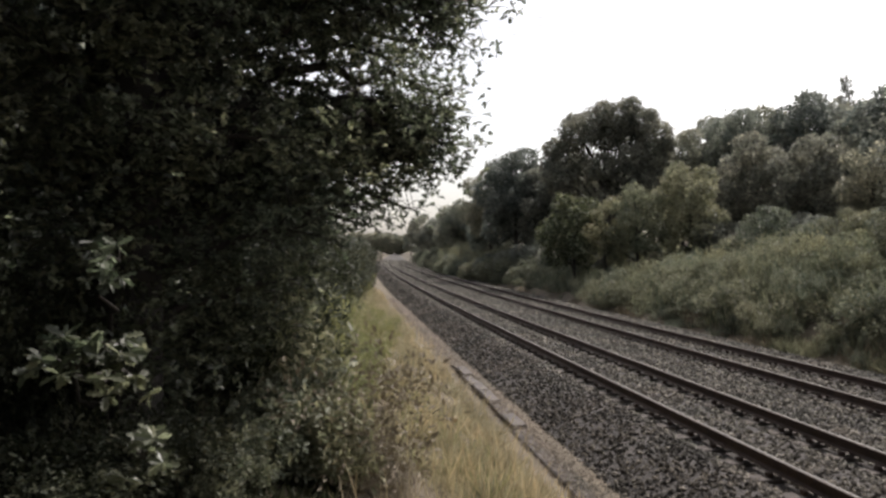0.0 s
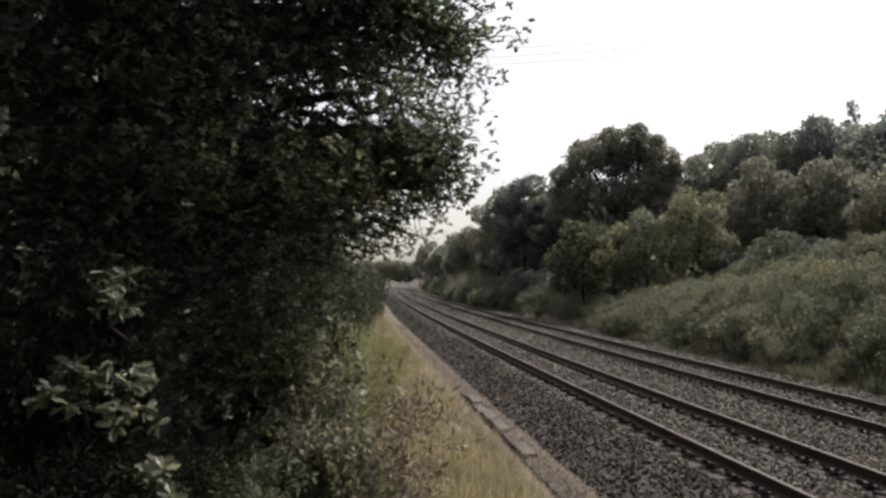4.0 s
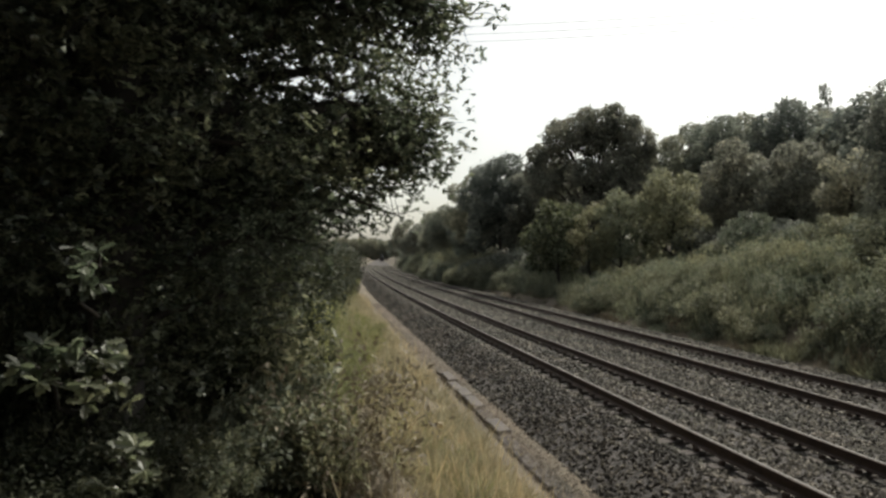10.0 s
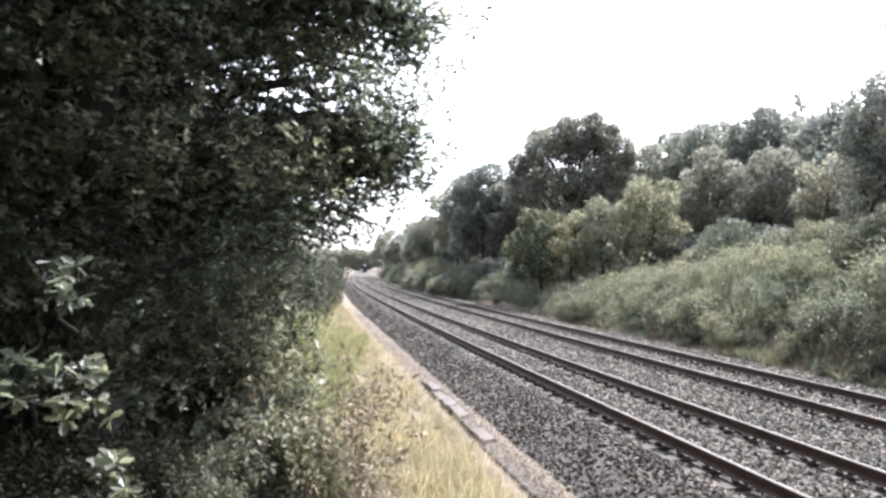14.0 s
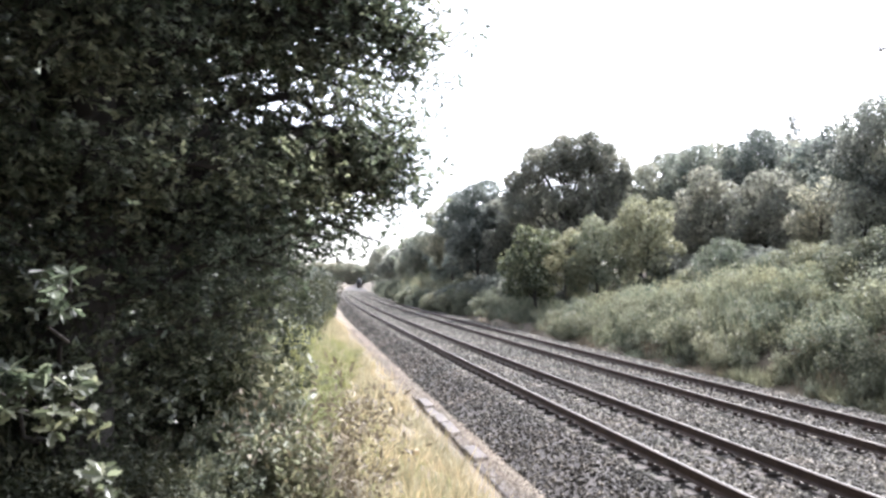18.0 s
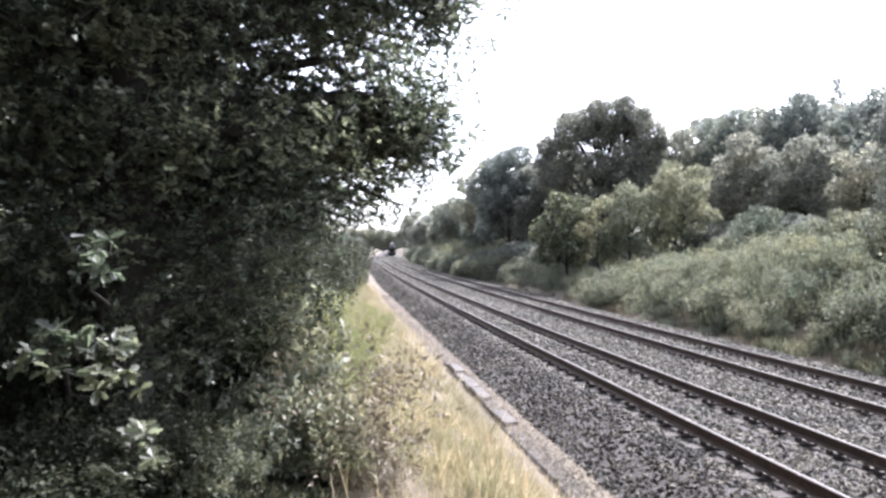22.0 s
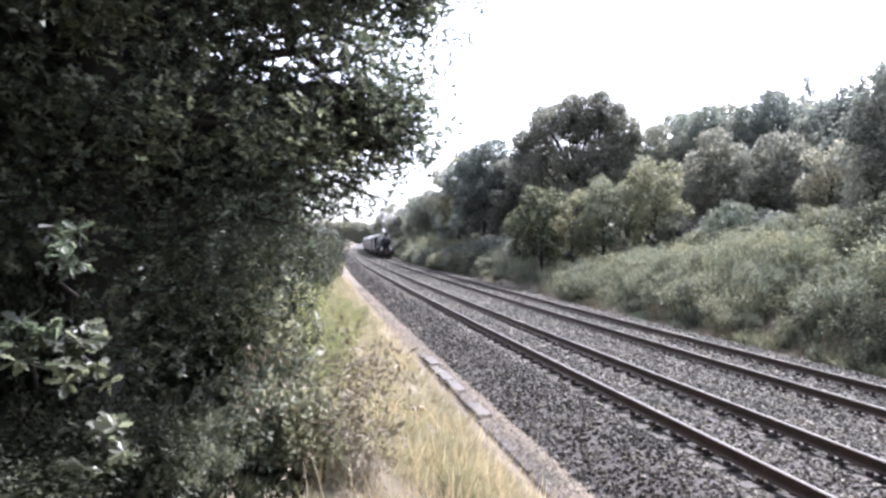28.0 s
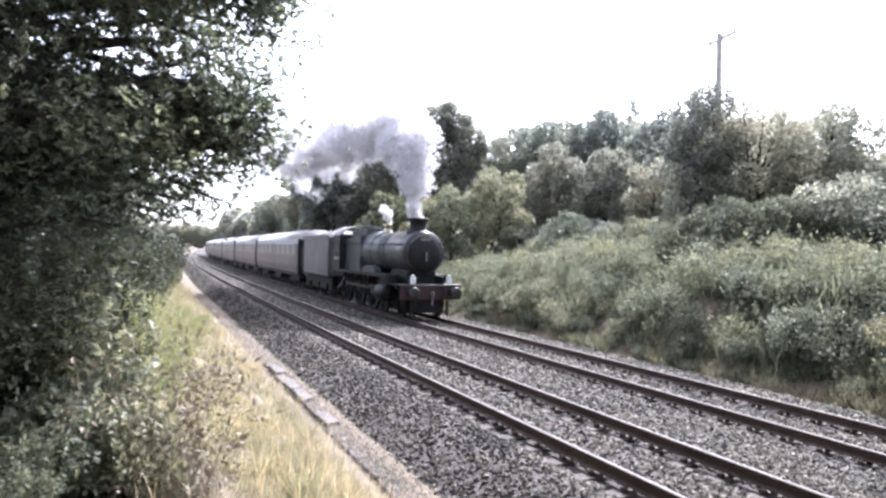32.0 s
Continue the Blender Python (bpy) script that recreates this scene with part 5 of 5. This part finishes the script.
def locomotive():
    """Front of the buffers at y = 0; it runs towards -y."""
    top = thing("steam_locomotive", "black and dark green steam locomotive with a brass valve cover", "locomotive")
    moving = []
    for x in (-0.55, 0.55):
        part("frame", box_bm(x - 0.03, x + 0.03, 0.6, 11.0, 0.5, 1.66, 0.01), BLACK, top)
    part("buffer_beam", box_bm(-1.25, 1.25, 0.5, 0.62, 0.78, 1.32, 0.015), REDBEAM, top, "dark red-brown front beam")
    part("beam_edge", box_bm(-1.27, 1.27, 0.44, 0.66, 1.322, 1.36, 0.008), STEEL, top)
    for x in (-0.8675, 0.8675):
        b = part("buffer", lathe_bm([(0.03, 0.0), (0.17, 0.01), (0.225, 0.04), (0.225, 0.06), (0.08, 0.08), (0.08, 0.3), (0.14, 0.32), (0.17, 0.5)], "y", 24, at=(x, 0, 1.06)), OILY, top, "round oily steel buffer", True)
        lamp = part("head_lamp", box_bm(x - 0.09 + 0.12 * (1 if x < 0 else -1), x + 0.09 + 0.12 * (1 if x < 0 else -1), 0.46, 0.64, 1.38, 1.66, 0.02), WHITE, top, "white headlamp on a bracket")
        part("lamp_handle", lathe_bm([(0.05, 0), (0.06, 0.05), (0.02, 0.09)], "z", 10, at=(x + 0.12 * (1 if x < 0 else -1), 0.55, 1.66)), WHITE, lamp)
    part("coupling_hook", box_bm(-0.04, 0.04, 0.25, 0.55, 0.95, 1.1, 0.02), STEEL, top)
    part("coupling_chain", lathe_bm([(0.025, 0.55), (0.05, 0.62), (0.03, 0.75), (0.05, 0.85), (0.03, 0.98)], "z", 8, at=(0, 0.38, 0)), STEEL, top)
    part("brake_hose", tube_bm([(0.45, 0.42, 1.32), (0.45, 0.36, 1.25), (0.42, 0.34, 0.95), (0.38, 0.4, 0.7)], 0.04), BLACK, top)
    part("guard_iron", box_bm(-0.78, -0.70, 0.65, 0.7, 0.1, 0.75), BLACK, top)
    part("guard_iron", box_bm(0.70, 0.78, 0.65, 0.7, 0.1, 0.75), BLACK, top)
    part("front_footplate", box_bm(-1.25, 1.25, 0.62, 2.1, 1.30, 1.34, 0.008), BLACK, top)
    for s in (-1, 1):
        part("running_plate", box_bm(s * 1.02 - 0.30, s * 1.02 + 0.30, 2.1, 11.2, 1.62, 1.67, 0.008), BLACK, top)
        part("plate_edge", box_bm(s * 1.32 - 0.012, s * 1.32 + 0.012, 2.1, 11.2, 1.55, 1.675, 0.004), BLACK, top)
        part("front_step", box_bm(s * 1.1 - 0.18, s * 1.1 + 0.18, 1.95, 2.12, 1.3, 1.65, 0.02), BLACK, top)
        c = part("cylinder", lathe_bm([(0.12, 2.3), (0.33, 2.36), (0.36, 2.45), (0.36, 3.35), (0.33, 3.45), (0.1, 3.5)], "y", 20, at=(s * 1.08, 0, 0.92)), BLACK, top, smooth=True)
        part("valve_chest", box_bm(s * 1.0 - 0.2, s * 1.0 + 0.2, 2.4, 3.4, 1.2, 1.6, 0.05), BLACK, c)
        part("slide_bar", box_bm(s * 1.08 - 0.04, s * 1.08 + 0.04, 3.5, 5.1, 1.08, 1.14), OILY, top)
        part("crosshead", box_bm(s * 1.08 - 0.06, s * 1.08 + 0.06, 4.4, 4.75, 0.78, 1.08, 0.02), OILY, top)
        for y in DRIVERS:
            bm = bmesh.new()
            n = 14
            for x_ in (s * 0.86 - 0.16, s * 0.86 + 0.16):
                pts = [bm.verts.new((x_, y + 0.98 * math.cos(math.pi * i / n), 1.67 + 0.0 + 0.30 * math.sin(math.pi * i / n))) for i in range(n + 1)]
                bm.faces.new(pts)
            bm.verts.ensure_lookup_table()
            for i in range(n):
                bm.faces.new((bm.verts[i], bm.verts[i + 1], bm.verts[n + 2 + i], bm.verts[n + 1 + i]))
            part("splasher", bm, GREEN, top)
            w = wheel(top, s * 0.72, y, DRIVER_R, face=s)
            moving.append(("wheel", w, s * 0.72, y, s))
        for y in (1.75, 3.95):
            wheel(top, s * 0.72, y, 0.48, spokes=10, face=s)
        rod = part("coupling_rod", box_bm(-0.03, 0.03, -0.12, DRIVERS[2] - DRIVERS[0] + 0.12, -0.055, 0.055, 0.015), OILY, top)
        moving.append(("rod", rod, s * 0.90, DRIVERS[0], s))
        part("handrail", tube_bm([(s * 0.9, 1.4, 2.92), (s * 0.9, 4.5, 2.93), (s * 1.0, 7.0, 2.95), (s * 1.04, 9.4, 2.95)], 0.03), BLACK, top)
        part("cab_step", box_bm(s * 1.2 - 0.12, s * 1.2 + 0.12, 10.5, 10.9, 0.45, 0.5), BLACK, top)
        part("injector_pipe", tube_bm([(s * 1.1, 9.2, 1.3), (s * 1.12, 9.8, 0.9), (s * 1.1, 10.5, 0.7)], 0.04), STEEL, top)
    part("smokebox", lathe_bm([(0.3, 1.27), (0.80, 1.31), (0.86, 1.37), (0.88, 1.45), (0.88, 3.7), (0.84, 3.72)], "y", 40, at=(0, 0, 2.58)), SMOKEBOX, top, "oiled black smokebox shining along its top", True)
    door = part("smokebox_door", lathe_bm([(0.03, 1.11), (0.35, 1.14), (0.6, 1.21), (0.7, 1.27), (0.7, 1.31)], "y", 36, at=(0, 0, 2.52)), BLACK, top, smooth=True)
    part("door_handle", box_bm(-0.03, 0.03, 1.03, 1.09, 2.25, 2.6, 0.01), STEEL, door)
    arc = [(0.74 * math.sin(a), 1.24, 2.56 + 0.72 * math.cos(a)) for a in np.linspace(-0.9, 0.9, 11)]
    part("door_handrail", tube_bm(arc, 0.016), STEEL, top)
    part("top_lamp_bracket", box_bm(-0.22, 0.22, 1.17, 1.23, 3.06, 3.16, 0.015), STEEL, top, "pale plate on the smokebox front")
    part("ashpan", box_bm(-0.5, 0.5, 6.4, 9.6, 0.45, 1.5, 0.05), BLACK, top)
    part("saddle", box_bm(-0.6, 0.6, 1.5, 3.6, 1.2, 1.9, 0.06), BLACK, top)
    part("chimney", lathe_bm([(0.5, 3.36), (0.38, 3.46), (0.33, 3.58), (0.33, 3.82), (0.4, 3.87), (0.45, 3.91), (0.45, 3.97), (0.34, 4.0)], "z", 28, at=(0, 2.1, 0)), BLACK, top, "short black chimney with a lipped cap", True)
    boiler = part("boiler", lathe_bm([(0.82, 3.72), (0.85, 5.2), (0.98, 7.0), (0.98, 7.05)], "y", 40, at=(0, 0, 2.58)), GREEN, top, "glossy dark green boiler, pale where the sky shines on it", True)
    for y, r in ((3.78, 0.835), (4.75, 0.855), (5.75, 0.905), (6.75, 0.975)):
        part("boiler_band", lathe_bm([(r - 0.02, y), (r + 0.01, y), (r + 0.01, y + 0.06), (r - 0.02, y + 0.06)], "y", 40, at=(0, 0, 2.58)), GREEN, boiler)
    fb = box_bm(-0.98, 0.98, 7.0, 9.5, 1.5, 3.64, 0.0)
    for v in fb.verts:
        if v.co.z > 3 and v.co.y > 9:
            v.co.z -= 0.1
    bmesh.ops.bevel(fb, geom=[e for e in fb.edges if abs(e.verts[0].co.y - e.verts[1].co.y) > 1 and e.verts[0].co.z > 3], offset=0.32, segments=6, affect="EDGES")
    part("firebox", fb, GREEN, top, "square-shouldered green firebox casing")
    part("safety_valve_cover", lathe_bm([(0.33, 3.36), (0.24, 3.46), (0.2, 3.6), (0.2, 3.75), (0.24, 3.82), (0.16, 3.84)], "z", 24, at=(0, 5.9, 0)), BRASS, top, "polished brass safety valve cover", True)
    whistle = part("whistle", lathe_bm([(0.03, 3.4), (0.03, 3.6), (0.045, 3.62), (0.045, 3.75)], "z", 10, at=(0.2, 9.2, 0)), BRASS, top)
    # cab
    for s in (-1, 1):
        bm = bmesh.new()
        for x_ in (s * 1.27, s * 1.31):
            o = [(9.5, 1.62), (11.1, 1.62), (11.1, 2.45), (10.75, 2.6), (10.6, 2.95), (11.0, 3.2), (11.0, 3.35), (9.5, 3.35)]
            bm.faces.new([bm.verts.new((x_, a, b)) for a, b in o])
        bm.verts.ensure_lookup_table()
        for i in range(8):
            bm.faces.new((bm.verts[i], bm.verts[(i + 1) % 8], bm.verts[8 + (i + 1) % 8], bm.verts[8 + i]))
        side = part("cab_side", bm, BLACK, top)
        part("cab_window", box_bm(s * 1.312, s * 1.318, 9.75, 10.35, 2.55, 3.1, 0), GLASSY, side)
        part("number_plate", box_bm(s * 1.312, s * 1.322, 9.7, 10.6, 2.1, 2.3, 0), GLASSY, side)
        part("front_window", box_bm(s * 0.98, s * 1.2, 9.485, 9.497, 2.75, 3.2, 0), GLASSY, side)
    part("cab_front", box_bm(-1.27, 1.27, 9.5, 9.54, 1.67, 3.4), BLACK, top)
    part("cab_backhead", box_bm(-0.9, 0.9, 9.56, 9.9, 1.67, 3.3, 0.05), BLACK, top)
    part("cab_edge", box_bm(-1.33, -1.3, 11.04, 11.12, 1.2, 3.36, 0.01), TENDER, top)
    part("frame_stay", box_bm(-0.5, 0.5, 2.3, 11.0, 0.2, 1.5, 0.02), BLACK, top)
    part("bogie_frame", box_bm(-0.62, 0.62, 0.75, 4.6, 0.24, 0.8, 0.03), BLACK, top)
    bm = bmesh.new()
    n = 14
    rows = []
    for y in (9.35, 11.5):
        for dz in (0.0, 0.04):
            rows.append([bm.verts.new((1.36 * math.sin(a), y, 3.38 + dz + 0.45 * (math.cos(a) - math.cos(1.2)) / (1 - math.cos(1.2)))) for a in np.linspace(-1.2, 1.2, n)])
    for a, b in ((0, 2), (1, 3), (0, 1), (2, 3)):
        for i in range(n - 1):
            bm.faces.new((rows[a][i], rows[a][i + 1], rows[b][i + 1], rows[b][i]))
    part("cab_roof", bm, ROOF, top, "pale weathered cab roof", True)
    # steam blowing off above the safety valves
    for i, (dy, dz, r) in enumerate(((0, 0.2, 0.18), (0.12, 0.45, 0.24), (0.3, 0.72, 0.3), (0.55, 0.9, 0.3), (0.25, 0.55, 0.25), (0.8, 1.0, 0.28), (0.45, 0.62, 0.26))):
        w = new("steam_puff", puff_mesh(i + 3, r * 0.8, STEAM, 300, 0.035))
        w.parent = top
        w.location = (0.06 * (-1) ** i, 5.9 + 0.7 * dy, 3.85 + 0.7 * dz)
        tagged(w, "white steam blowing from the safety valves")
    return top, moving


def tender():
    top = thing("locomotive_tender", "flat-sided dark tender loaded with coal behind the locomotive", "tender")
    part("tank", box_bm(-1.25, 1.25, 0.4, 6.9, 1.2, 3.26, 0.04), TENDER, top, "flat dusty dark tender tank")
    for s in (-1, 1):
        part("side_flare", box_bm(s * 1.28 - 0.03, s * 1.28 + 0.03, 0.4, 6.9, 3.22, 3.4, 0.01), TENDER, top)
        part("frame", box_bm(s * 1.0 - 0.03, s * 1.0 + 0.03, 0.3, 7.0, 0.45, 1.2, 0.01), BLACK, top)
        for y in (1.3, 3.4, 5.5):
            wheel(top, s * 0.72, y, 0.62, spokes=12, face=s)
            part("axle_box", box_bm(s * 1.06 - 0.08, s * 1.06 + 0.08, y - 0.15, y + 0.15, 0.45, 0.78, 0.02), BLACK, top)
        for y in (0.35, 6.95):
            part("handrail", tube_bm([(s * 1.3, y, 1.4), (s * 1.33, y, 1.9), (s * 1.3, y, 2.7)], 0.018), STEEL, top)
    part("footplate", box_bm(-1.3, 1.3, 0.1, 7.1, 1.14, 1.2), BLACK, top)
    bm = bmesh.new()
    bmesh.ops.create_grid(bm, x_segments=16, y_segments=30, size=0.5)
    for v in bm.verts:
        u, w = v.co.x, v.co.y
        v.co = Vector((u * 2.3, 3.2 + w * 5.0, 3.2 + 0.5 * max(0, 1 - (2 * u) ** 2) * max(0, 1 - (2 * w) ** 4) + 0.1 * noise.noise((u * 20, w * 40, 2))))
    part("coal", bm, COAL, top, "heap of black coal")
    for x in (-0.8675, 0.8675):
        part("buffer", lathe_bm([(0.17, 7.0), (0.08, 7.1), (0.08, 7.35), (0.22, 7.38), (0.2, 7.44)], "y", 16, at=(x, 0, 1.06)), STEEL, top)
    return top


def coach():
    """A bogie coach 19.7 m long; its front end at y = 0."""
    top = thing("railway_coach", "dusty mauve-grey railway coach with a pale grey roof", "railway coach", group="coaches of the train")
    L = 19.7
    prof = [(-1.32, 1.05), (-1.40, 1.5), (-1.41, 2.1), (-1.38, 2.9), (-1.30, 3.25)]
    for s in (-1, 1):
        low, high = bmesh.new(), bmesh.new()
        for bm, pp, mat, nm in ((low, prof[:3], COACH, "lower_side"), (high, prof[2:], CREAM, "upper_side")):
            rows = [[bm.verts.new((-s * x, y, z)) for x, z in pp] for y in (0.25, L - 0.25)]
            for i in range(len(pp) - 1):
                bm.faces.new((rows[0][i], rows[0][i + 1], rows[1][i + 1], rows[1][i]))
            side = part(nm, bm, mat, top, "dusty maroon lower side" if nm == "lower_side" else "paler dusty window band")
        for i in range(9):
            y = 1.7 + i * 2.02
            part("window", box_bm(s * 1.385 - 0.02, s * 1.385 + 0.025, y - 0.6, y + 0.6, 2.2, 2.88, 0.02), COACHGLASS, top)
        for y in (0.8, L / 2, L - 0.8):
            part("door", box_bm(s * 1.395 - 0.015, s * 1.395 + 0.02, y - 0.32, y + 0.32, 1.2, 2.98, 0.01), COACH, top)
        part("sole_bar", box_bm(s * 1.2 - 0.06, s * 1.2 + 0.06, 0.2, L - 0.2, 0.85, 1.05), BLACK, top)
    for y in (0.22, L - 0.27):
        part("end_wall", box_bm(-1.36, 1.36, y, y + 0.05, 1.0, 3.3, 0.01), BLACK, top)
    for y in (-0.1, L - 0.3):
        part("gangway", box_bm(-0.55, 0.55, y, y + 0.4, 1.1, 3.2, 0.03), BLACK, top)
    bm = bmesh.new()
    n = 14
    rows = [[bm.verts.new((1.33 * math.sin(a) / math.sin(1.35), y, 3.22 + 0.62 * (math.cos(a) - math.cos(1.35)) / (1 - math.cos(1.35)))) for a in np.linspace(-1.35, 1.35, n)] for y in (0.2, L - 0.2)]
    for i in range(n - 1):
        bm.faces.new((rows[0][i], rows[0][i + 1], rows[1][i + 1], rows[1][i]))
    bm.faces.new(rows[0])
    bm.faces.new(rows[1])
    roof = part("roof", bm, ROOF, top, "pale grey curved roof", True)
    for i in range(8):
        part("roof_vent", box_bm(-0.12, 0.12, 1.6 + i * 2.3, 1.85 + i * 2.3, 3.8, 3.92, 0.02), ROOF, roof)
    part("floor", box_bm(-1.28, 1.28, 0.25, L - 0.25, 1.0, 1.06), BLACK, top)
    part("battery_box", box_bm(-1.1, 1.1, 8.0, 10.5, 0.45, 0.85, 0.03), BLACK, top)
    for yb in (2.9, L - 2.9):
        bogie = part("bogie", box_bm(-1.05, 1.05, yb - 1.75, yb + 1.75, 0.45, 0.72, 0.05), BLACK, top)
        for dy in (-1.3, 1.3):
            for s in (-1, 1):
                part("wheel", lathe_bm([(0.1, -0.06), (0.457, -0.06), (0.457, 0.05), (0.485, 0.06), (0.1, 0.08)], "x", 24, at=(s * 0.72, yb + dy, 0.457)), BLACK, bogie)
    return top


SPEED, FRONT_END = 20.7, 24.1


def train_pose(t, back, length):
    """Where a vehicle is whose front end is that far behind the engine's buffers."""
    y = FRONT_END + SPEED * (32.0 - t) + back
    x0, x1 = float(line_x(y)), float(line_x(y + length))
    turn = -math.degrees(math.atan2(x1 - x0, length))
    return pose(FAR_MID + x0, y, FAR_Z, 0, 0, turn)


loco, loco_moving = locomotive()
tend = tender()
coaches = [coach()]
for i in range(6):
    coaches.append(copy_thing(coaches[0], Matrix.Identity(4)))


# ---- smoke from the chimney ----
puff_kinds = [puff_mesh(i, 0.62 + 0.035 * i, SMOKE, 1000, 0.043) for i in range(5)]
small_puffs = [puff_mesh(20 + i, 0.27 + 0.05 * i, SMOKE, 420, 0.036) for i in range(3)]
puffs = []
q = random.Random(77)
for i in range(300):
    ob = new("smoke_puff", puff_kinds[i % 5])
    tagged(ob, "pale grey puff of smoke blown from the engine's chimney", "smoke", "smoke plume", "stuff")
    puffs.append((ob, 30.78 + 1.2 * i / 299, Vector((q.gauss(0, 1), q.gauss(0, 1), q.gauss(0, 0.5))), q.uniform(0.8, 1.12), 1.0))
for i in range(330):
    ob = new("smoke_puff", small_puffs[i % 3])
    tagged(ob, "small dense puff of smoke leaving the engine's chimney", "smoke", "smoke plume", "stuff")
    puffs.append((ob, 30.7 + 1.3 * i / 329, Vector((q.gauss(0, 1), q.gauss(0, 1), q.gauss(0, 0.5))), q.uniform(0.35, 0.75), 0.35))


thin_puff = puff_mesh(12, 0.72, SMOKE, 170, 0.045)
for i in range(60):
    ob = new("smoke_puff", thin_puff)
    tagged(ob, "thin drifting wisp of grey smoke over the coaches", "smoke", "smoke plume", "stuff")
    puffs.append((ob, 26.0 + 4.75 * i / 59, Vector((q.gauss(0, 1.4), q.gauss(0, 1.8), q.gauss(0, 1.0))), q.uniform(0.8, 1.1), 1.0))


def motions():
    times = [0.5 * i for i in range(65)]
    walk(loco, [(t, train_pose(t, 0, 10)) for t in times])
    walk(tend, [(t, train_pose(t, 11.7, 7)) for t in times])
    for i, c in enumerate(coaches):
        walk(c, [(t, train_pose(t, 19.6 + 20.15 * i, 19.7)) for t in times])
    step = 2 / 30
    turns = [(i * step, math.degrees(SPEED * i * step / DRIVER_R)) for i in range(481)]
    for kind, ob, x, y, s in loco_moving:
        if kind == "wheel":
            flip = 180 if s < 0 else 0
            walk(ob, [(t, pose(x, y, DRIVER_R, a, 0, 0) @ pose(0, 0, 0, 0, 0, flip)) for t, a in turns])
        else:
            c = 0.33
            walk(ob, [(t, pose(x, y - c * math.sin(radians(a + (90 if s > 0 else 0))), DRIVER_R + c * math.cos(radians(a + (90 if s > 0 else 0))))) for t, a in turns])
    for ob, born, way, lift, wide in puffs:
        rows = []
        inside = Matrix.Translation((0, 2.3, 2.58))
        for t in [float(k) for k in range(0, 31) if k < born - 0.3] + [born - 0.2, born - 0.134]:
            rows.append((t, train_pose(t, 0, 10) @ inside))
        for t in (born - 0.067, born - 0.034, born):
            rows.append((t, train_pose(t, 0, 10) @ Matrix.Translation((0, 2.3, 2.58))))
        out = train_pose(born, 0, 10) @ Vector((0, 2.2, 2.58))
        for age in (0.006, 0.02, 0.045, 0.07, 0.1, 0.134, 0.18, 0.25, 0.4, 0.7, 1.2, 2.0, 3.0, 4.0, 5.0, 6.1):
            if born + age > 32.0:
                age = 32.034 - born
            go = 1 - math.exp(-age / 0.085)
            # large puffs open out above the chimney, small ones come straight out of it
            jet = min(1.0, age / 0.006) * (2.1 if wide == 1.0 else 1.1)
            rise = jet + (0.5 + 3.4 * lift) * go + 0.5 * age + (0 if wide == 1.0 else 2.2 * (1 - math.exp(-age / 0.2)))
            spread = 0.04 + 1.1 * (1 - math.exp(-age / 0.35))
            p = out + Vector((0, -1.4 * go, rise)) + way * spread * 1.15 * wide + Vector((-0.6 * age, 0, 0))
            rows.append((born + age, pose(*p, 40 * age * way.x, 40 * age * way.y, 60 * age)))
            if born + age > 32.0:
                break
        walk(ob, rows)


motions()
